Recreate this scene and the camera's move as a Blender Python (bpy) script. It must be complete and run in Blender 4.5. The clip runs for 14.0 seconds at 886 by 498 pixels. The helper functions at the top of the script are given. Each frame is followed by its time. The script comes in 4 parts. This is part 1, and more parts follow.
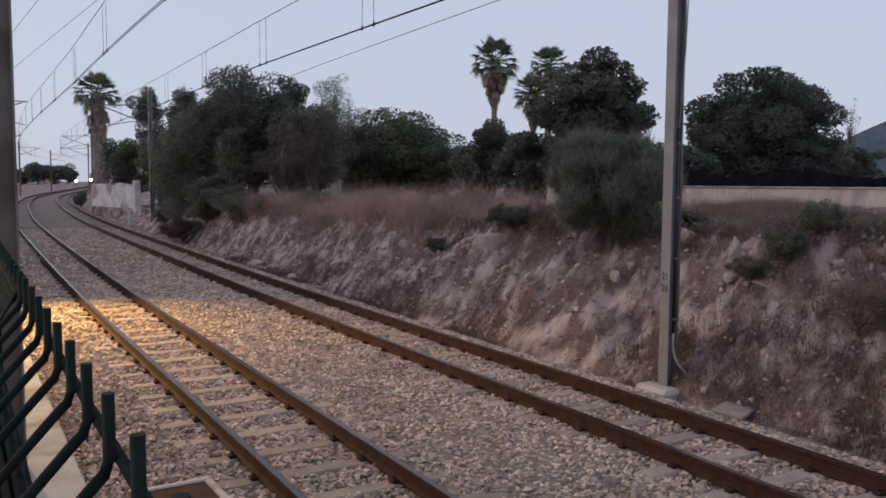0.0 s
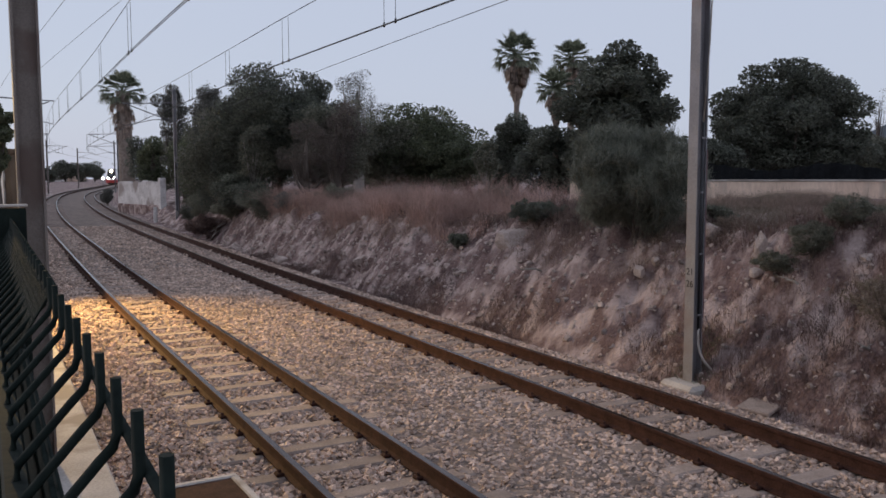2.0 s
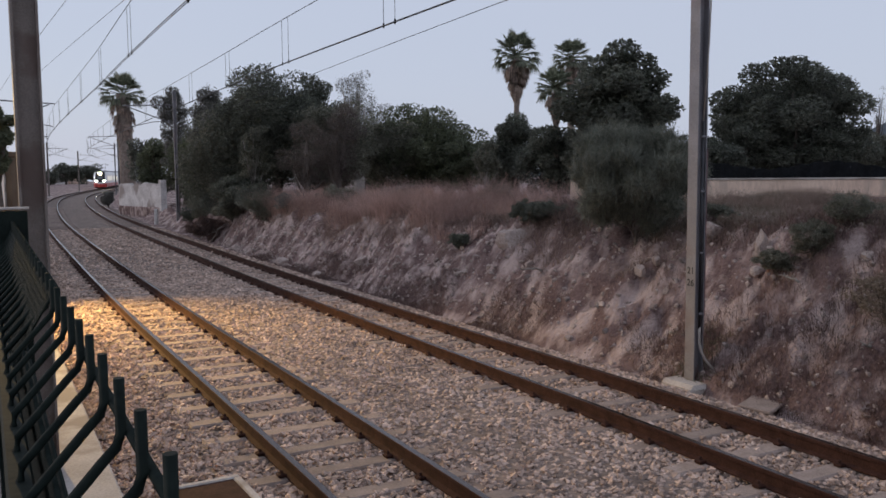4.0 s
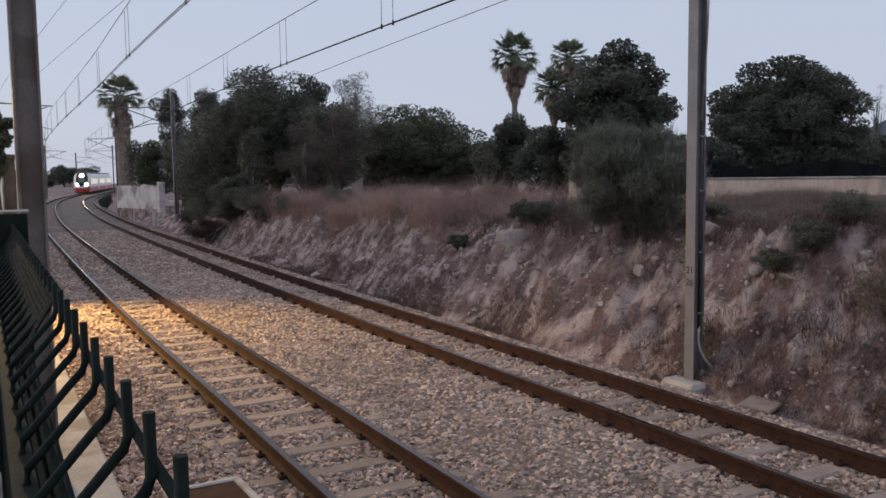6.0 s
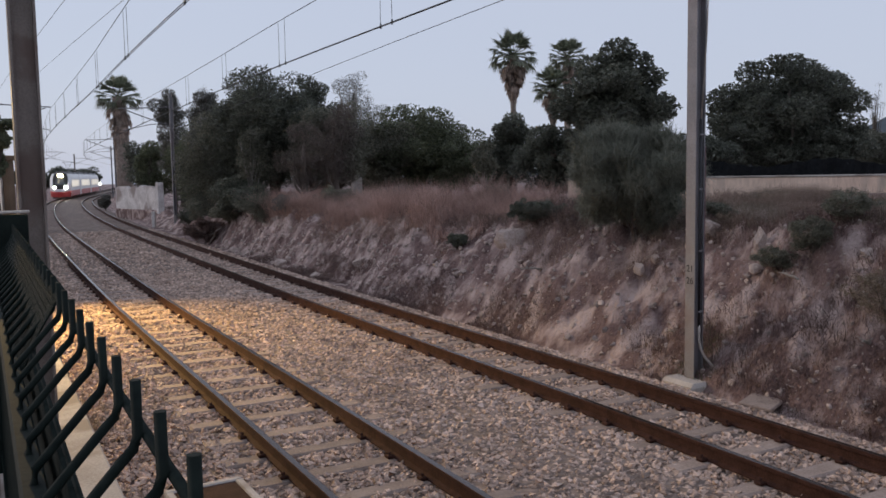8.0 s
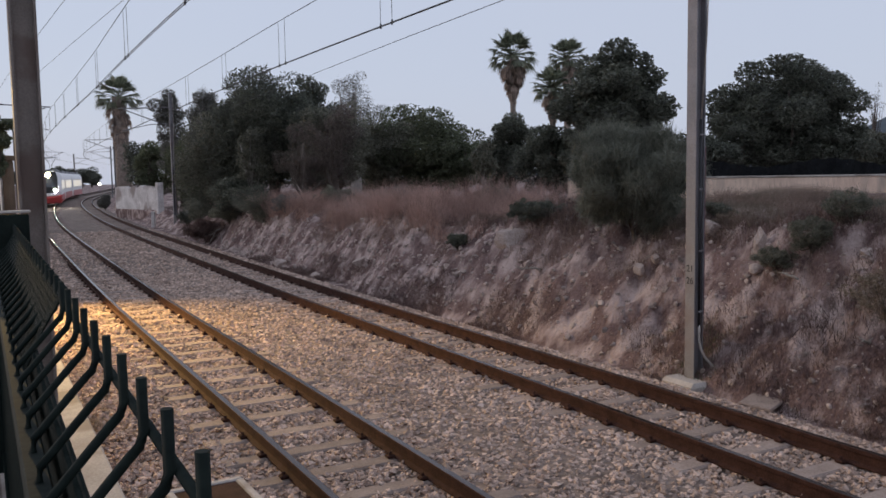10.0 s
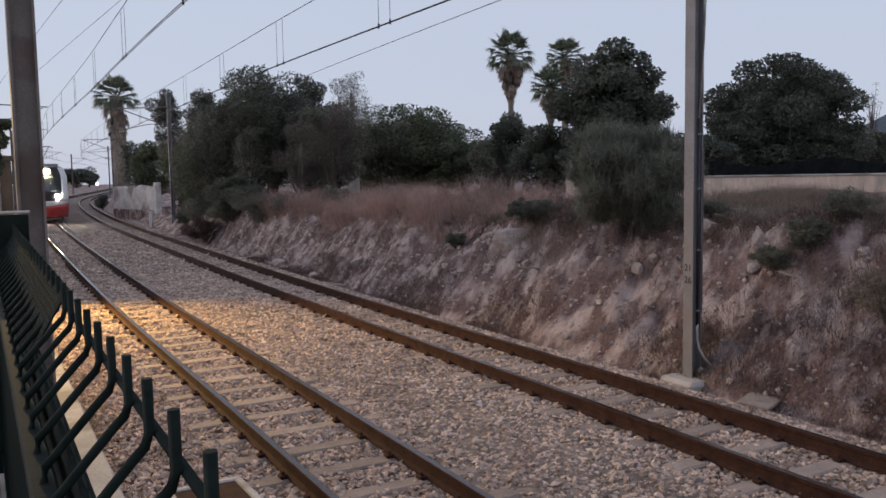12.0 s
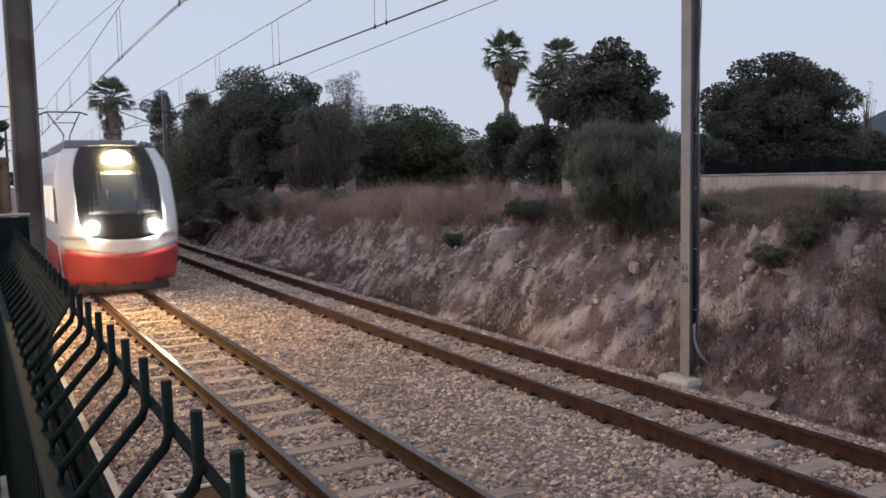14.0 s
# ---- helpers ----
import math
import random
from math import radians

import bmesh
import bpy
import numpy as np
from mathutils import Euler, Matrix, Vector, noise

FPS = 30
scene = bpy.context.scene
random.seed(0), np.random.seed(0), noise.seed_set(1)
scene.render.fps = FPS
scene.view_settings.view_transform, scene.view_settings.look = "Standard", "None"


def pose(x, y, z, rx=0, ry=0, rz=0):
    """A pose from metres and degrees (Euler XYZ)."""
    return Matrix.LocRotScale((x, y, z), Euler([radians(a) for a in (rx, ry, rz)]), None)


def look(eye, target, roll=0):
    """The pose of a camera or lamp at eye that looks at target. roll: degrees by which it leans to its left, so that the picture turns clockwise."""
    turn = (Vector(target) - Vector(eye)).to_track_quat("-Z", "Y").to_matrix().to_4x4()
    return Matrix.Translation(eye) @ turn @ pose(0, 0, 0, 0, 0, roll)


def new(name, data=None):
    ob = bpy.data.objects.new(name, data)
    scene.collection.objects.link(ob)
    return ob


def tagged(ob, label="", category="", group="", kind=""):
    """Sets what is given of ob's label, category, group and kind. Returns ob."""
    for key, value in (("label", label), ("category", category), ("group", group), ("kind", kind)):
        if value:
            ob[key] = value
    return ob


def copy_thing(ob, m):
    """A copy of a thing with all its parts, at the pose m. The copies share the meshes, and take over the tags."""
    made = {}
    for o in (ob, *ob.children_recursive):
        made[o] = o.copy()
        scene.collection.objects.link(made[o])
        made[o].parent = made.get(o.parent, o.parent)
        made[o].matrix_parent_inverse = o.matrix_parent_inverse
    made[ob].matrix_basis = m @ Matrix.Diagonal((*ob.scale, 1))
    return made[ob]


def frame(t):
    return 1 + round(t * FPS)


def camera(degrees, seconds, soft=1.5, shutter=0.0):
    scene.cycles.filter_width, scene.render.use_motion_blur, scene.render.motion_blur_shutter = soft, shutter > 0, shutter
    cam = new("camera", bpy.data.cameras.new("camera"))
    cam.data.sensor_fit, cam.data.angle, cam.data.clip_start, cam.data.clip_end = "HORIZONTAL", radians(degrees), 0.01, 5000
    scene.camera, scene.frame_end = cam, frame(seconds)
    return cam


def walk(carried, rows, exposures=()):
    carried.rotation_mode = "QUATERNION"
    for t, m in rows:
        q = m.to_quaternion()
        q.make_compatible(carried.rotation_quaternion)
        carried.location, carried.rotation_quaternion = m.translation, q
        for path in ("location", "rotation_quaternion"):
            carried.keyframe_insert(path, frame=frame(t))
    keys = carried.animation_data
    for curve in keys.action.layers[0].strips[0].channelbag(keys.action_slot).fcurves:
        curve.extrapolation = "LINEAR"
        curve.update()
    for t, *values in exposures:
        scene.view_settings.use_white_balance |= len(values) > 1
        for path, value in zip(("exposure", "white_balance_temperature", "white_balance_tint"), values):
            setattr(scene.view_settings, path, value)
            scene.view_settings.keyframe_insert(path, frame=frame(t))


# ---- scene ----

# ---- camera and its path ----
cam = camera(55.03, 14.0, soft=1.6, shutter=0.5)
PATH = [
    (0, pose(-0.0035, 0.0054, 2.5349, 85.229, -0.340, -1.594)),
    (0.5, pose(-0.0021, 0.0051, 2.5382, 84.802, 0.039, -0.291)),
    (1, pose(-0.0026, 0.0048, 2.5403, 84.686, 0.295, 0.065)),
    (1.5, pose(-0.0052, 0.0035, 2.5601, 84.773, 0.182, -0.021)),
    (2, pose(-0.0035, 0.0028, 2.5595, 84.871, 0.106, -0.075)),
    (2.5, pose(-0.0015, 0.0021, 2.5584, 84.890, 0.046, -0.036)),
    (3, pose(-0.0010, 0.0018, 2.5556, 84.891, 0.155, -0.017)),
    (5.5, pose(-0.0086, -0.0166, 2.5658, 84.917, 0.677, -0.149)),
    (6, pose(-0.0108, -0.0096, 2.5608, 84.935, 0.708, -0.169)),
    (6.5, pose(-0.0083, -0.0103, 2.5602, 84.917, 0.906, -0.207)),
    (7, pose(-0.0121, -0.0020, 2.5577, 84.940, 0.849, -0.196)),
    (7.5, pose(-0.0138, -0.0146, 2.5612, 84.934, 0.983, -0.220)),
    (8, pose(-0.0248, -0.0056, 2.5580, 84.910, 0.914, -0.256)),
    (10.5, pose(-0.0316, -0.0103, 2.5552, 84.922, 0.905, -0.300)),
    (11, pose(-0.0312, -0.0059, 2.5540, 84.922, 0.902, -0.366)),
    (11.5, pose(-0.0333, -0.0112, 2.5561, 84.881, 0.970, -0.413)),
    (12, pose(-0.0376, -0.0198, 2.5598, 84.880, 0.982, -0.424)),
    (12.5, pose(-0.0459, -0.0164, 2.5616, 84.894, 1.065, -0.533)),
    (13, pose(-0.0529, -0.0242, 2.5617, 84.877, 1.113, -0.643)),
    (13.5, pose(-0.0559, -0.0249, 2.5635, 84.889, 1.217, -0.757)),
    (14, pose(-0.0606, -0.0398, 2.5663, 84.862, 1.210, -0.724))]
walk(cam, PATH, exposures=[(0, 0.03, 6500, 10), (3, 0.0, 6500, 10), (11, 0.04, 6500, 10), (13, 0.1, 6500, 10), (13.5, 0.18, 6500, 10), (14, 0.14, 6500, 10)])

# ---- world and light ----
world = bpy.data.worlds.new("dusk_sky")
scene.world = world
world.use_nodes = True
wn, wl = world.node_tree.nodes, world.node_tree.links
sky = wn.new("ShaderNodeTexSky")
sky.sky_type = "NISHITA"
sky.sun_disc = False
sky.sun_elevation = radians(6)
sky.sun_rotation = radians(-75)
sky.air_density, sky.dust_density, sky.ozone_density = 1.0, 1.5, 2.0
# thin high haze of the dusk evens the sky out
haze = wn.new("ShaderNodeMix")
haze.data_type = "RGBA"
haze.inputs[0].default_value = 0.78
haze.inputs[7].default_value = (5.62, 6.13, 7.62, 1)
wl.new(sky.outputs[0], haze.inputs[6])
wl.new(haze.outputs[2], wn["Background"].inputs[0])
wn["Background"].inputs[1].default_value = 0.112
sun = new("sun", bpy.data.lights.new("sun", "SUN"))
sun.data.energy, sun.data.angle, sun.data.color = 0.5, radians(30), (1.0, 0.86, 0.78)
sun.matrix_world = look((-60, 16, 14), (0, 0, 0))

# sodium lamp in a hood by the platform; an unseen added wall cuts its light
spot = new("platform_lamp_light", bpy.data.lights.new("platform_lamp_light", "SPOT"))
spot.data.energy, spot.data.color, spot.data.shadow_soft_size = 8000, (1.0, 0.64, 0.2), 0.05
spot.data.spot_size, spot.data.spot_blend = radians(97), 1.0
spot.matrix_world = look((-10.19, 17.40, 4.3), (-7.4, 14.4, 0.0))

# ---- plan of the railway: s along the line, o to its right, from the middle between the tracks ----
KNOTS = [-10, 10, 25, 45, 70, 110, 130, 150]
BENDS = [0.011, -0.0024, 0.0, -0.0018, -0.0009, -0.0025, -0.0019, 0.0006]
START, HEADING = (1.6001, 6.7287), 2.0582
HALF, GAUGE = 1.7545, 1.06
STEP = 0.5
_s = np.arange(-60, 420, STEP)
_k = np.where(_s < -10, 0.0, np.where(_s > 150, 0.0, np.interp(_s, KNOTS, BENDS)))
_t = np.concatenate([[0], np.cumsum((_k[:-1] + _k[1:]) / 2 * STEP)])
_i0 = int(60 / STEP)
_t = _t - _t[_i0] + HEADING
_x = np.concatenate([[0], np.cumsum((np.cos(_t[:-1]) + np.cos(_t[1:])) / 2 * STEP)])
_y = np.concatenate([[0], np.cumsum((np.sin(_t[:-1]) + np.sin(_t[1:])) / 2 * STEP)])
_x, _y = _x - _x[_i0] + START[0], _y - _y[_i0] + START[1]


def line_xy(s, o):
    """World x, y and heading at s along the line, o metres to its right (numbers or arrays)."""
    x, y, t = np.interp(s, _s, _x), np.interp(s, _s, _y), np.interp(s, _s, _t)
    return x + np.sin(t) * o, y - np.cos(t) * o, t


def at(s, o, z=0.0, turn=0.0):
    x, y, t = line_xy(s, o)
    return pose(float(x), float(y), z, 0, 0, math.degrees(float(t)) - 90 + turn)


def smooth(a, b, x):
    k = np.clip((x - a) / (b - a), 0, 1)
    return k * k * (3 - 2 * k)


# ---- small builders ----
def part(name, bm, material, parent=None, label=""):
    me = bpy.data.meshes.new(name)
    if isinstance(bm, bmesh.types.BMesh):
        bm.to_mesh(me)
        bm.free()
    else:
        fill(me, *bm)
    for m in material if isinstance(material, (list, tuple)) else (material,):
        me.materials.append(m)
    ob = new(name, me)
    if parent is not None:
        ob.parent = parent
    if label:
        ob["label"] = label
    return ob


def fill(me, verts, faces, smooth_faces=False):
    """Fills a mesh from arrays: verts (n, 3), faces (m, k)."""
    verts, faces = np.asarray(verts, np.float32), np.asarray(faces, np.int32)
    n, k = faces.shape
    me.vertices.add(len(verts))
    me.vertices.foreach_set("co", verts.ravel())
    me.loops.add(n * k)
    me.loops.foreach_set("vertex_index", faces.ravel())
    me.polygons.add(n)
    me.polygons.foreach_set("loop_start", np.arange(0, n * k, k, dtype=np.int32))
    me.polygons.foreach_set("loop_total", np.full(n, k, dtype=np.int32))
    me.polygons.foreach_set("use_smooth", np.full(n, smooth_faces))
    me.update()
    me.validate()


def shared(name, me, parent, m=None):
    ob = new(name, me)
    ob.parent = parent
    if m is not None:
        ob.matrix_basis = m
    return ob


def mesh_of(bm, material, name="piece"):
    me = bpy.data.meshes.new(name)
    bm.to_mesh(me)
    bm.free()
    me.materials.append(material)
    return me


def box(sx, sy, sz, m=None, bevel=0.0, bm=None):
    """A box of that size centred on m, with bevelled edges, added to bm."""
    bm = bm or bmesh.new()
    b2 = bmesh.new()
    bmesh.ops.create_cube(b2, size=1.0)
    bmesh.ops.scale(b2, vec=(sx, sy, sz), verts=b2.verts)
    if bevel:
        bmesh.ops.bevel(b2, geom=b2.edges[:], offset=bevel, segments=1, affect="EDGES")
    b2.transform(m if m is not None else Matrix.Identity(4))
    tmp = bpy.data.meshes.new("tmp")
    b2.to_mesh(tmp)
    b2.free()
    bm.from_mesh(tmp)
    bpy.data.meshes.remove(tmp)
    return bm


def tube(points, radius, sides=8, bm=None, radii=None):
    """A round bar along a list of points."""
    bm = bm or bmesh.new()
    pts = [Vector(p) for p in points]
    rings = []
    for i, p in enumerate(pts):
        d = (pts[min(i + 1, len(pts) - 1)] - pts[max(i - 1, 0)]).normalized()
        u = d.orthogonal().normalized() if abs(d.z) > 0.99 else d.cross(Vector((0, 0, 1))).normalized()
        v = d.cross(u)
        r = radii[i] if radii else radius
        rings.append([bm.verts.new(p + (u * math.cos(a) + v * math.sin(a)) * r) for a in (2 * math.pi * k / sides for k in range(sides))])
    for a, b in zip(rings[:-1], rings[1:]):
        for k in range(sides):
            f = bm.faces.new((a[k], a[(k + 1) % sides], b[(k + 1) % sides], b[k]))
            f.smooth = True
    bm.faces.new(rings[0][::-1])
    bm.faces.new(rings[-1])
    return bm


def sweep(section, rows, closed=True):
    """Verts and quads of a section [(o, z)] carried along rows of s values of the line."""
    sec, n, m = np.array(section, float), len(section), len(rows)
    V = np.zeros((m, n, 3))
    for j in range(n):
        x, y, _ = line_xy(np.array(rows, float), sec[j, 0])
        V[:, j, 0], V[:, j, 1], V[:, j, 2] = x, y, sec[j, 1]
    F = []
    for i in range(m - 1):
        for j in range(n if closed else n - 1):
            a, b = i * n + j, i * n + (j + 1) % n
            F.append((a, b, b + n, a + n))
    return V.reshape(-1, 3), F


# ---- materials ----
def mat(name, dark, light, scale=5.0, rough=0.8, bump=0.3, metal=0.0, fine=60.0, patch=None, patch_scale=0.7, patch_at=(0.5, 0.62),
        per="none", spread=0.25, depth=0.02, stretch=(1, 1, 1)):
    """A worn surface: two scales of noise between two colours, an optional third colour in patches, fine relief."""
    m = bpy.data.materials.new(name)
    m.use_nodes = True
    n, l = m.node_tree.nodes, m.node_tree.links
    b = n["Principled BSDF"]
    tc, mp = n.new("ShaderNodeNewGeometry"), n.new("ShaderNodeMapping")
    mp.inputs["Scale"].default_value = stretch
    l.new(tc.outputs["Position"], mp.inputs["Vector"])
    n1, n2 = n.new("ShaderNodeTexNoise"), n.new("ShaderNodeTexNoise")
    n1.inputs["Scale"].default_value, n1.inputs["Detail"].default_value = scale, 5
    n2.inputs["Scale"].default_value, n2.inputs["Detail"].default_value = fine, 3
    l.new(mp.outputs[0], n1.inputs["Vector"])
    l.new(mp.outputs[0], n2.inputs["Vector"])
    add = n.new("ShaderNodeMath")
    add.operation = "MULTIPLY_ADD"
    add.inputs[1].default_value = 0.5
    l.new(n2.outputs[0], add.inputs[0])
    half = n.new("ShaderNodeMath")
    half.operation = "MULTIPLY"
    half.inputs[1].default_value = 0.5
    l.new(n1.outputs[0], half.inputs[0])
    l.new(half.outputs[0], add.inputs[2])
    ramp = n.new("ShaderNodeValToRGB")
    ramp.color_ramp.elements[0].position, ramp.color_ramp.elements[1].position = 0.36, 0.64
    ramp.color_ramp.elements[0].color, ramp.color_ramp.elements[1].color = (*dark, 1), (*light, 1)
    l.new(add.outputs[0], ramp.inputs[0])
    out = ramp.outputs[0]
    if patch:
        n3 = n.new("ShaderNodeTexNoise")
        n3.inputs["Scale"].default_value, n3.inputs["Detail"].default_value = patch_scale, 6
        l.new(mp.outputs[0], n3.inputs["Vector"])
        rp = n.new("ShaderNodeMapRange")
        rp.inputs[1].default_value, rp.inputs[2].default_value = patch_at
        l.new(n3.outputs[0], rp.inputs[0])
        mx = n.new("ShaderNodeMix")
        mx.data_type = "RGBA"
        l.new(rp.outputs[0], mx.inputs[0])
        l.new(out, mx.inputs[6])
        mx.inputs[7].default_value = (*patch, 1)
        out = mx.outputs[2]
    if per != "none":
        hsv = n.new("ShaderNodeHueSaturation")
        mr = n.new("ShaderNodeMapRange")
        mr.inputs[3].default_value, mr.inputs[4].default_value = 1 - spread, 1 + spread
        src = n.new("ShaderNodeObjectInfo").outputs["Random"] if per == "object" else tc.outputs["Random Per Island"]
        l.new(src, mr.inputs[0])
        l.new(mr.outputs[0], hsv.inputs["Value"])
        l.new(out, hsv.inputs["Color"])
        out = hsv.outputs[0]
    l.new(out, b.inputs["Base Color"])
    b.inputs["Roughness"].default_value, b.inputs["Metallic"].default_value = rough, metal
    if bump:
        bp = n.new("ShaderNodeBump")
        bp.inputs["Strength"].default_value, bp.inputs["Distance"].default_value = bump, depth
        l.new(add.outputs[0], bp.inputs["Height"])
        l.new(bp.outputs[0], b.inputs["Normal"])
    return m


def leaf_mat(name, dark, light, scale=0.6):
    m = mat(name, dark, light, scale=scale, rough=0.45, bump=0.0, fine=9.0, per="island", spread=0.4)
    n, l = m.node_tree.nodes, m.node_tree.links
    b = n["Principled BSDF"]
    b.inputs["Specular IOR Level"].default_value = 0.55
    thin, both = n.new("ShaderNodeBsdfTranslucent"), n.new("ShaderNodeMixShader")
    both.inputs[0].default_value = 0.47
    l.new(b.inputs["Base Color"].links[0].from_socket, thin.inputs[0])
    l.new(b.outputs[0], both.inputs[1])
    l.new(thin.outputs[0], both.inputs[2])
    l.new(both.outputs[0], n["Material Output"].inputs[0])
    return m


def glow(name, color, power):
    m = bpy.data.materials.new(name)
    m.use_nodes = True
    b = m.node_tree.nodes["Principled BSDF"]
    b.inputs["Emission Color"].default_value, b.inputs["Emission Strength"].default_value = (*color, 1), power
    b.inputs["Base Color"].default_value = (0.8, 0.8, 0.8, 1)
    return m


STONE = mat("ballast_stone", (0.285, 0.202, 0.16), (0.60, 0.458, 0.38), scale=2.0, rough=0.9, bump=0.3, fine=90, per="island", spread=0.45)
BED = mat("ballast_bed", (0.07, 0.05, 0.042), (0.27, 0.205, 0.17), scale=3.0, rough=0.95, bump=1.0, fine=14, depth=0.05)
RUST = mat("rusty_rail_steel", (0.026, 0.0115, 0.009), (0.07, 0.033, 0.025), scale=8, rough=0.9, bump=0.2)
RUST.node_tree.nodes["Principled BSDF"].inputs["Specular IOR Level"].default_value = 0.15
SHINE = mat("polished_rail_head", (0.055, 0.038, 0.032), (0.105, 0.075, 0.064), scale=10, rough=0.25, bump=0.02, metal=0.9)
SLEEPER = mat("weathered_sleeper", (0.20, 0.15, 0.125), (0.33, 0.26, 0.225), scale=6, rough=0.9, bump=0.4, fine=50, per="object", spread=0.2)
EARTH = mat("dry_earth", (0.085, 0.05, 0.046), (0.225, 0.148, 0.135), scale=3.2, rough=0.97, bump=1.0, fine=30, patch=(0.47, 0.365, 0.335), patch_scale=2.9,
            patch_at=(0.46, 0.63), depth=0.09)
# washed-out streaks of limestone run down the slope
_run = EARTH.node_tree.nodes["Mapping"]
_run.vector_type = "TEXTURE"
_run.inputs["Rotation"].default_value = (0, 0, 2.25)
_run.inputs["Scale"].default_value = (1.0, 2.2, 1.6)
ROCK = mat("pale_limestone", (0.25, 0.195, 0.17), (0.48, 0.395, 0.355), scale=4, rough=0.92, bump=0.6, fine=30, per="island", spread=0.3)
STEEL = mat("galvanised_steel", (0.155, 0.15, 0.16), (0.25, 0.24, 0.252), scale=2.5, rough=0.6, bump=0.05, metal=0.3, patch=(0.20, 0.15, 0.15), patch_scale=1.4, patch_at=(0.55, 0.8))
# red light on the pole's flange put into a colour; also the roof red
RED_TINT = mat("red_glow_and_roof_red", (0.17, 0.10, 0.105), (0.26, 0.16, 0.165), scale=3, rough=0.6, bump=0.05)
CONCRETE = mat("weathered_concrete", (0.34, 0.30, 0.27), (0.52, 0.47, 0.43), scale=2.2, rough=0.92, bump=0.3, fine=40, patch=(0.26, 0.22, 0.19), patch_scale=1.5)
PLASTER = mat("stained_plaster", (0.60, 0.44, 0.34), (0.80, 0.615, 0.485), scale=1.2, rough=0.95, bump=0.3, fine=16, patch=(0.36, 0.29, 0.24), patch_scale=1.1, stretch=(1, 1, 0.25))
WHITEWASH = mat("whitewashed_wall", (0.42, 0.38, 0.36), (0.72, 0.68, 0.66), scale=1.4, rough=0.95, bump=0.4, fine=12, patch=(0.30, 0.25, 0.23), patch_scale=0.8)
WIRE = mat("dark_wire", (0.018, 0.018, 0.02), (0.04, 0.04, 0.044), rough=0.5, bump=0.0, metal=0.5)
FENCE = mat("green_fence_paint", (0.006, 0.010, 0.0088), (0.013, 0.0195, 0.0165), scale=9, rough=0.7, bump=0.08)
FENCE.node_tree.nodes["Principled BSDF"].inputs["Specular IOR Level"].default_value = 0.12
NETTING = mat("black_shade_net", (0.008, 0.009, 0.010), (0.018, 0.019, 0.021), scale=6, rough=0.95, bump=0.5, fine=30)
NETTING.node_tree.nodes["Principled BSDF"].inputs["Specular IOR Level"].default_value = 0.05
BARK = mat("tree_bark", (0.06, 0.045, 0.036), (0.16, 0.13, 0.11), scale=5, rough=0.95, bump=0.8, stretch=(1, 1, 0.3))
PALM_BARK = mat("palm_bark", (0.15, 0.115, 0.095), (0.33, 0.265, 0.22), scale=4, rough=0.95, bump=0.8, fine=18)
LEAF_DARK = leaf_mat("dark_leaves", (0.068, 0.075, 0.06), (0.165, 0.172, 0.132))
LEAF_GREEN = leaf_mat("green_leaves", (0.074, 0.086, 0.053), (0.175, 0.188, 0.112))
LEAF_OLIVE = leaf_mat("olive_leaves", (0.098, 0.099, 0.076), (0.22, 0.216, 0.16))
LEAF_GREY = leaf_mat("grey_leaves", (0.11, 0.108, 0.097), (0.22, 0.212, 0.19))
LEAF_FEATHER = leaf_mat("feathery_grey_green", (0.092, 0.10, 0.078), (0.235, 0.238, 0.186))
LEAF_BROWN = leaf_mat("dry_brown_twigs", (0.085, 0.068, 0.058), (0.17, 0.135, 0.115))
PALE_BARK = mat("pale_stem_bark", (0.20, 0.18, 0.16), (0.36, 0.33, 0.30), scale=5, rough=0.9, bump=0.4)
FROND = leaf_mat("palm_frond", (0.09, 0.105, 0.07), (0.22, 0.235, 0.16))
DEAD_FROND = leaf_mat("dead_palm_frond", (0.22, 0.16, 0.13), (0.46, 0.35, 0.28))
STRAW = leaf_mat("dry_grass", (0.17, 0.115, 0.09), (0.36, 0.26, 0.21), scale=0.9)
WEED = leaf_mat("weedy_grass", (0.11, 0.09, 0.066), (0.27, 0.215, 0.16), scale=0.9)
SCRUB = leaf_mat("dead_scrub", (0.075, 0.048, 0.043), (0.20, 0.128, 0.11), scale=1.2)
# steel of the left poles, with the sodium lamp's warmth put into its brown
LAMPLIT_STEEL = mat("lamplit_brown_steel", (0.15, 0.125, 0.11), (0.235, 0.20, 0.18), scale=2.5, rough=0.65, bump=0.08, metal=0.2, patch=(0.14, 0.10, 0.085), patch_scale=1.8)
PINK_STRAW = leaf_mat("reddish_dry_grass", (0.25, 0.158, 0.132), (0.50, 0.335, 0.285), scale=0.9)

# ---- ground: one sheet with the cutting's bank, to the horizon ----
def bank_height(s):
    return 1.62 * (1 - 0.30 * smooth(6, 20, s)) * (1 - 0.75 * smooth(26, 46, s)) * (1 - smooth(80, 130, s) * 0.8) + 0.15 * np.sin(s * 0.9)


def bank_foot(s):
    return 3.55 + 0.35 * smooth(12, 20, s) + 0.12 * np.sin(s * 1.7)


def bank_width(s):
    return 2.1 - 0.9 * smooth(8, 20, s)


def bumps(x, y, scale, octaves=4):
    return np.array([noise.fractal((a * scale, b * scale, 3.1), 0.9, 2.1, octaves) for a, b in zip(np.ravel(x), np.ravel(y))]).reshape(np.shape(x))


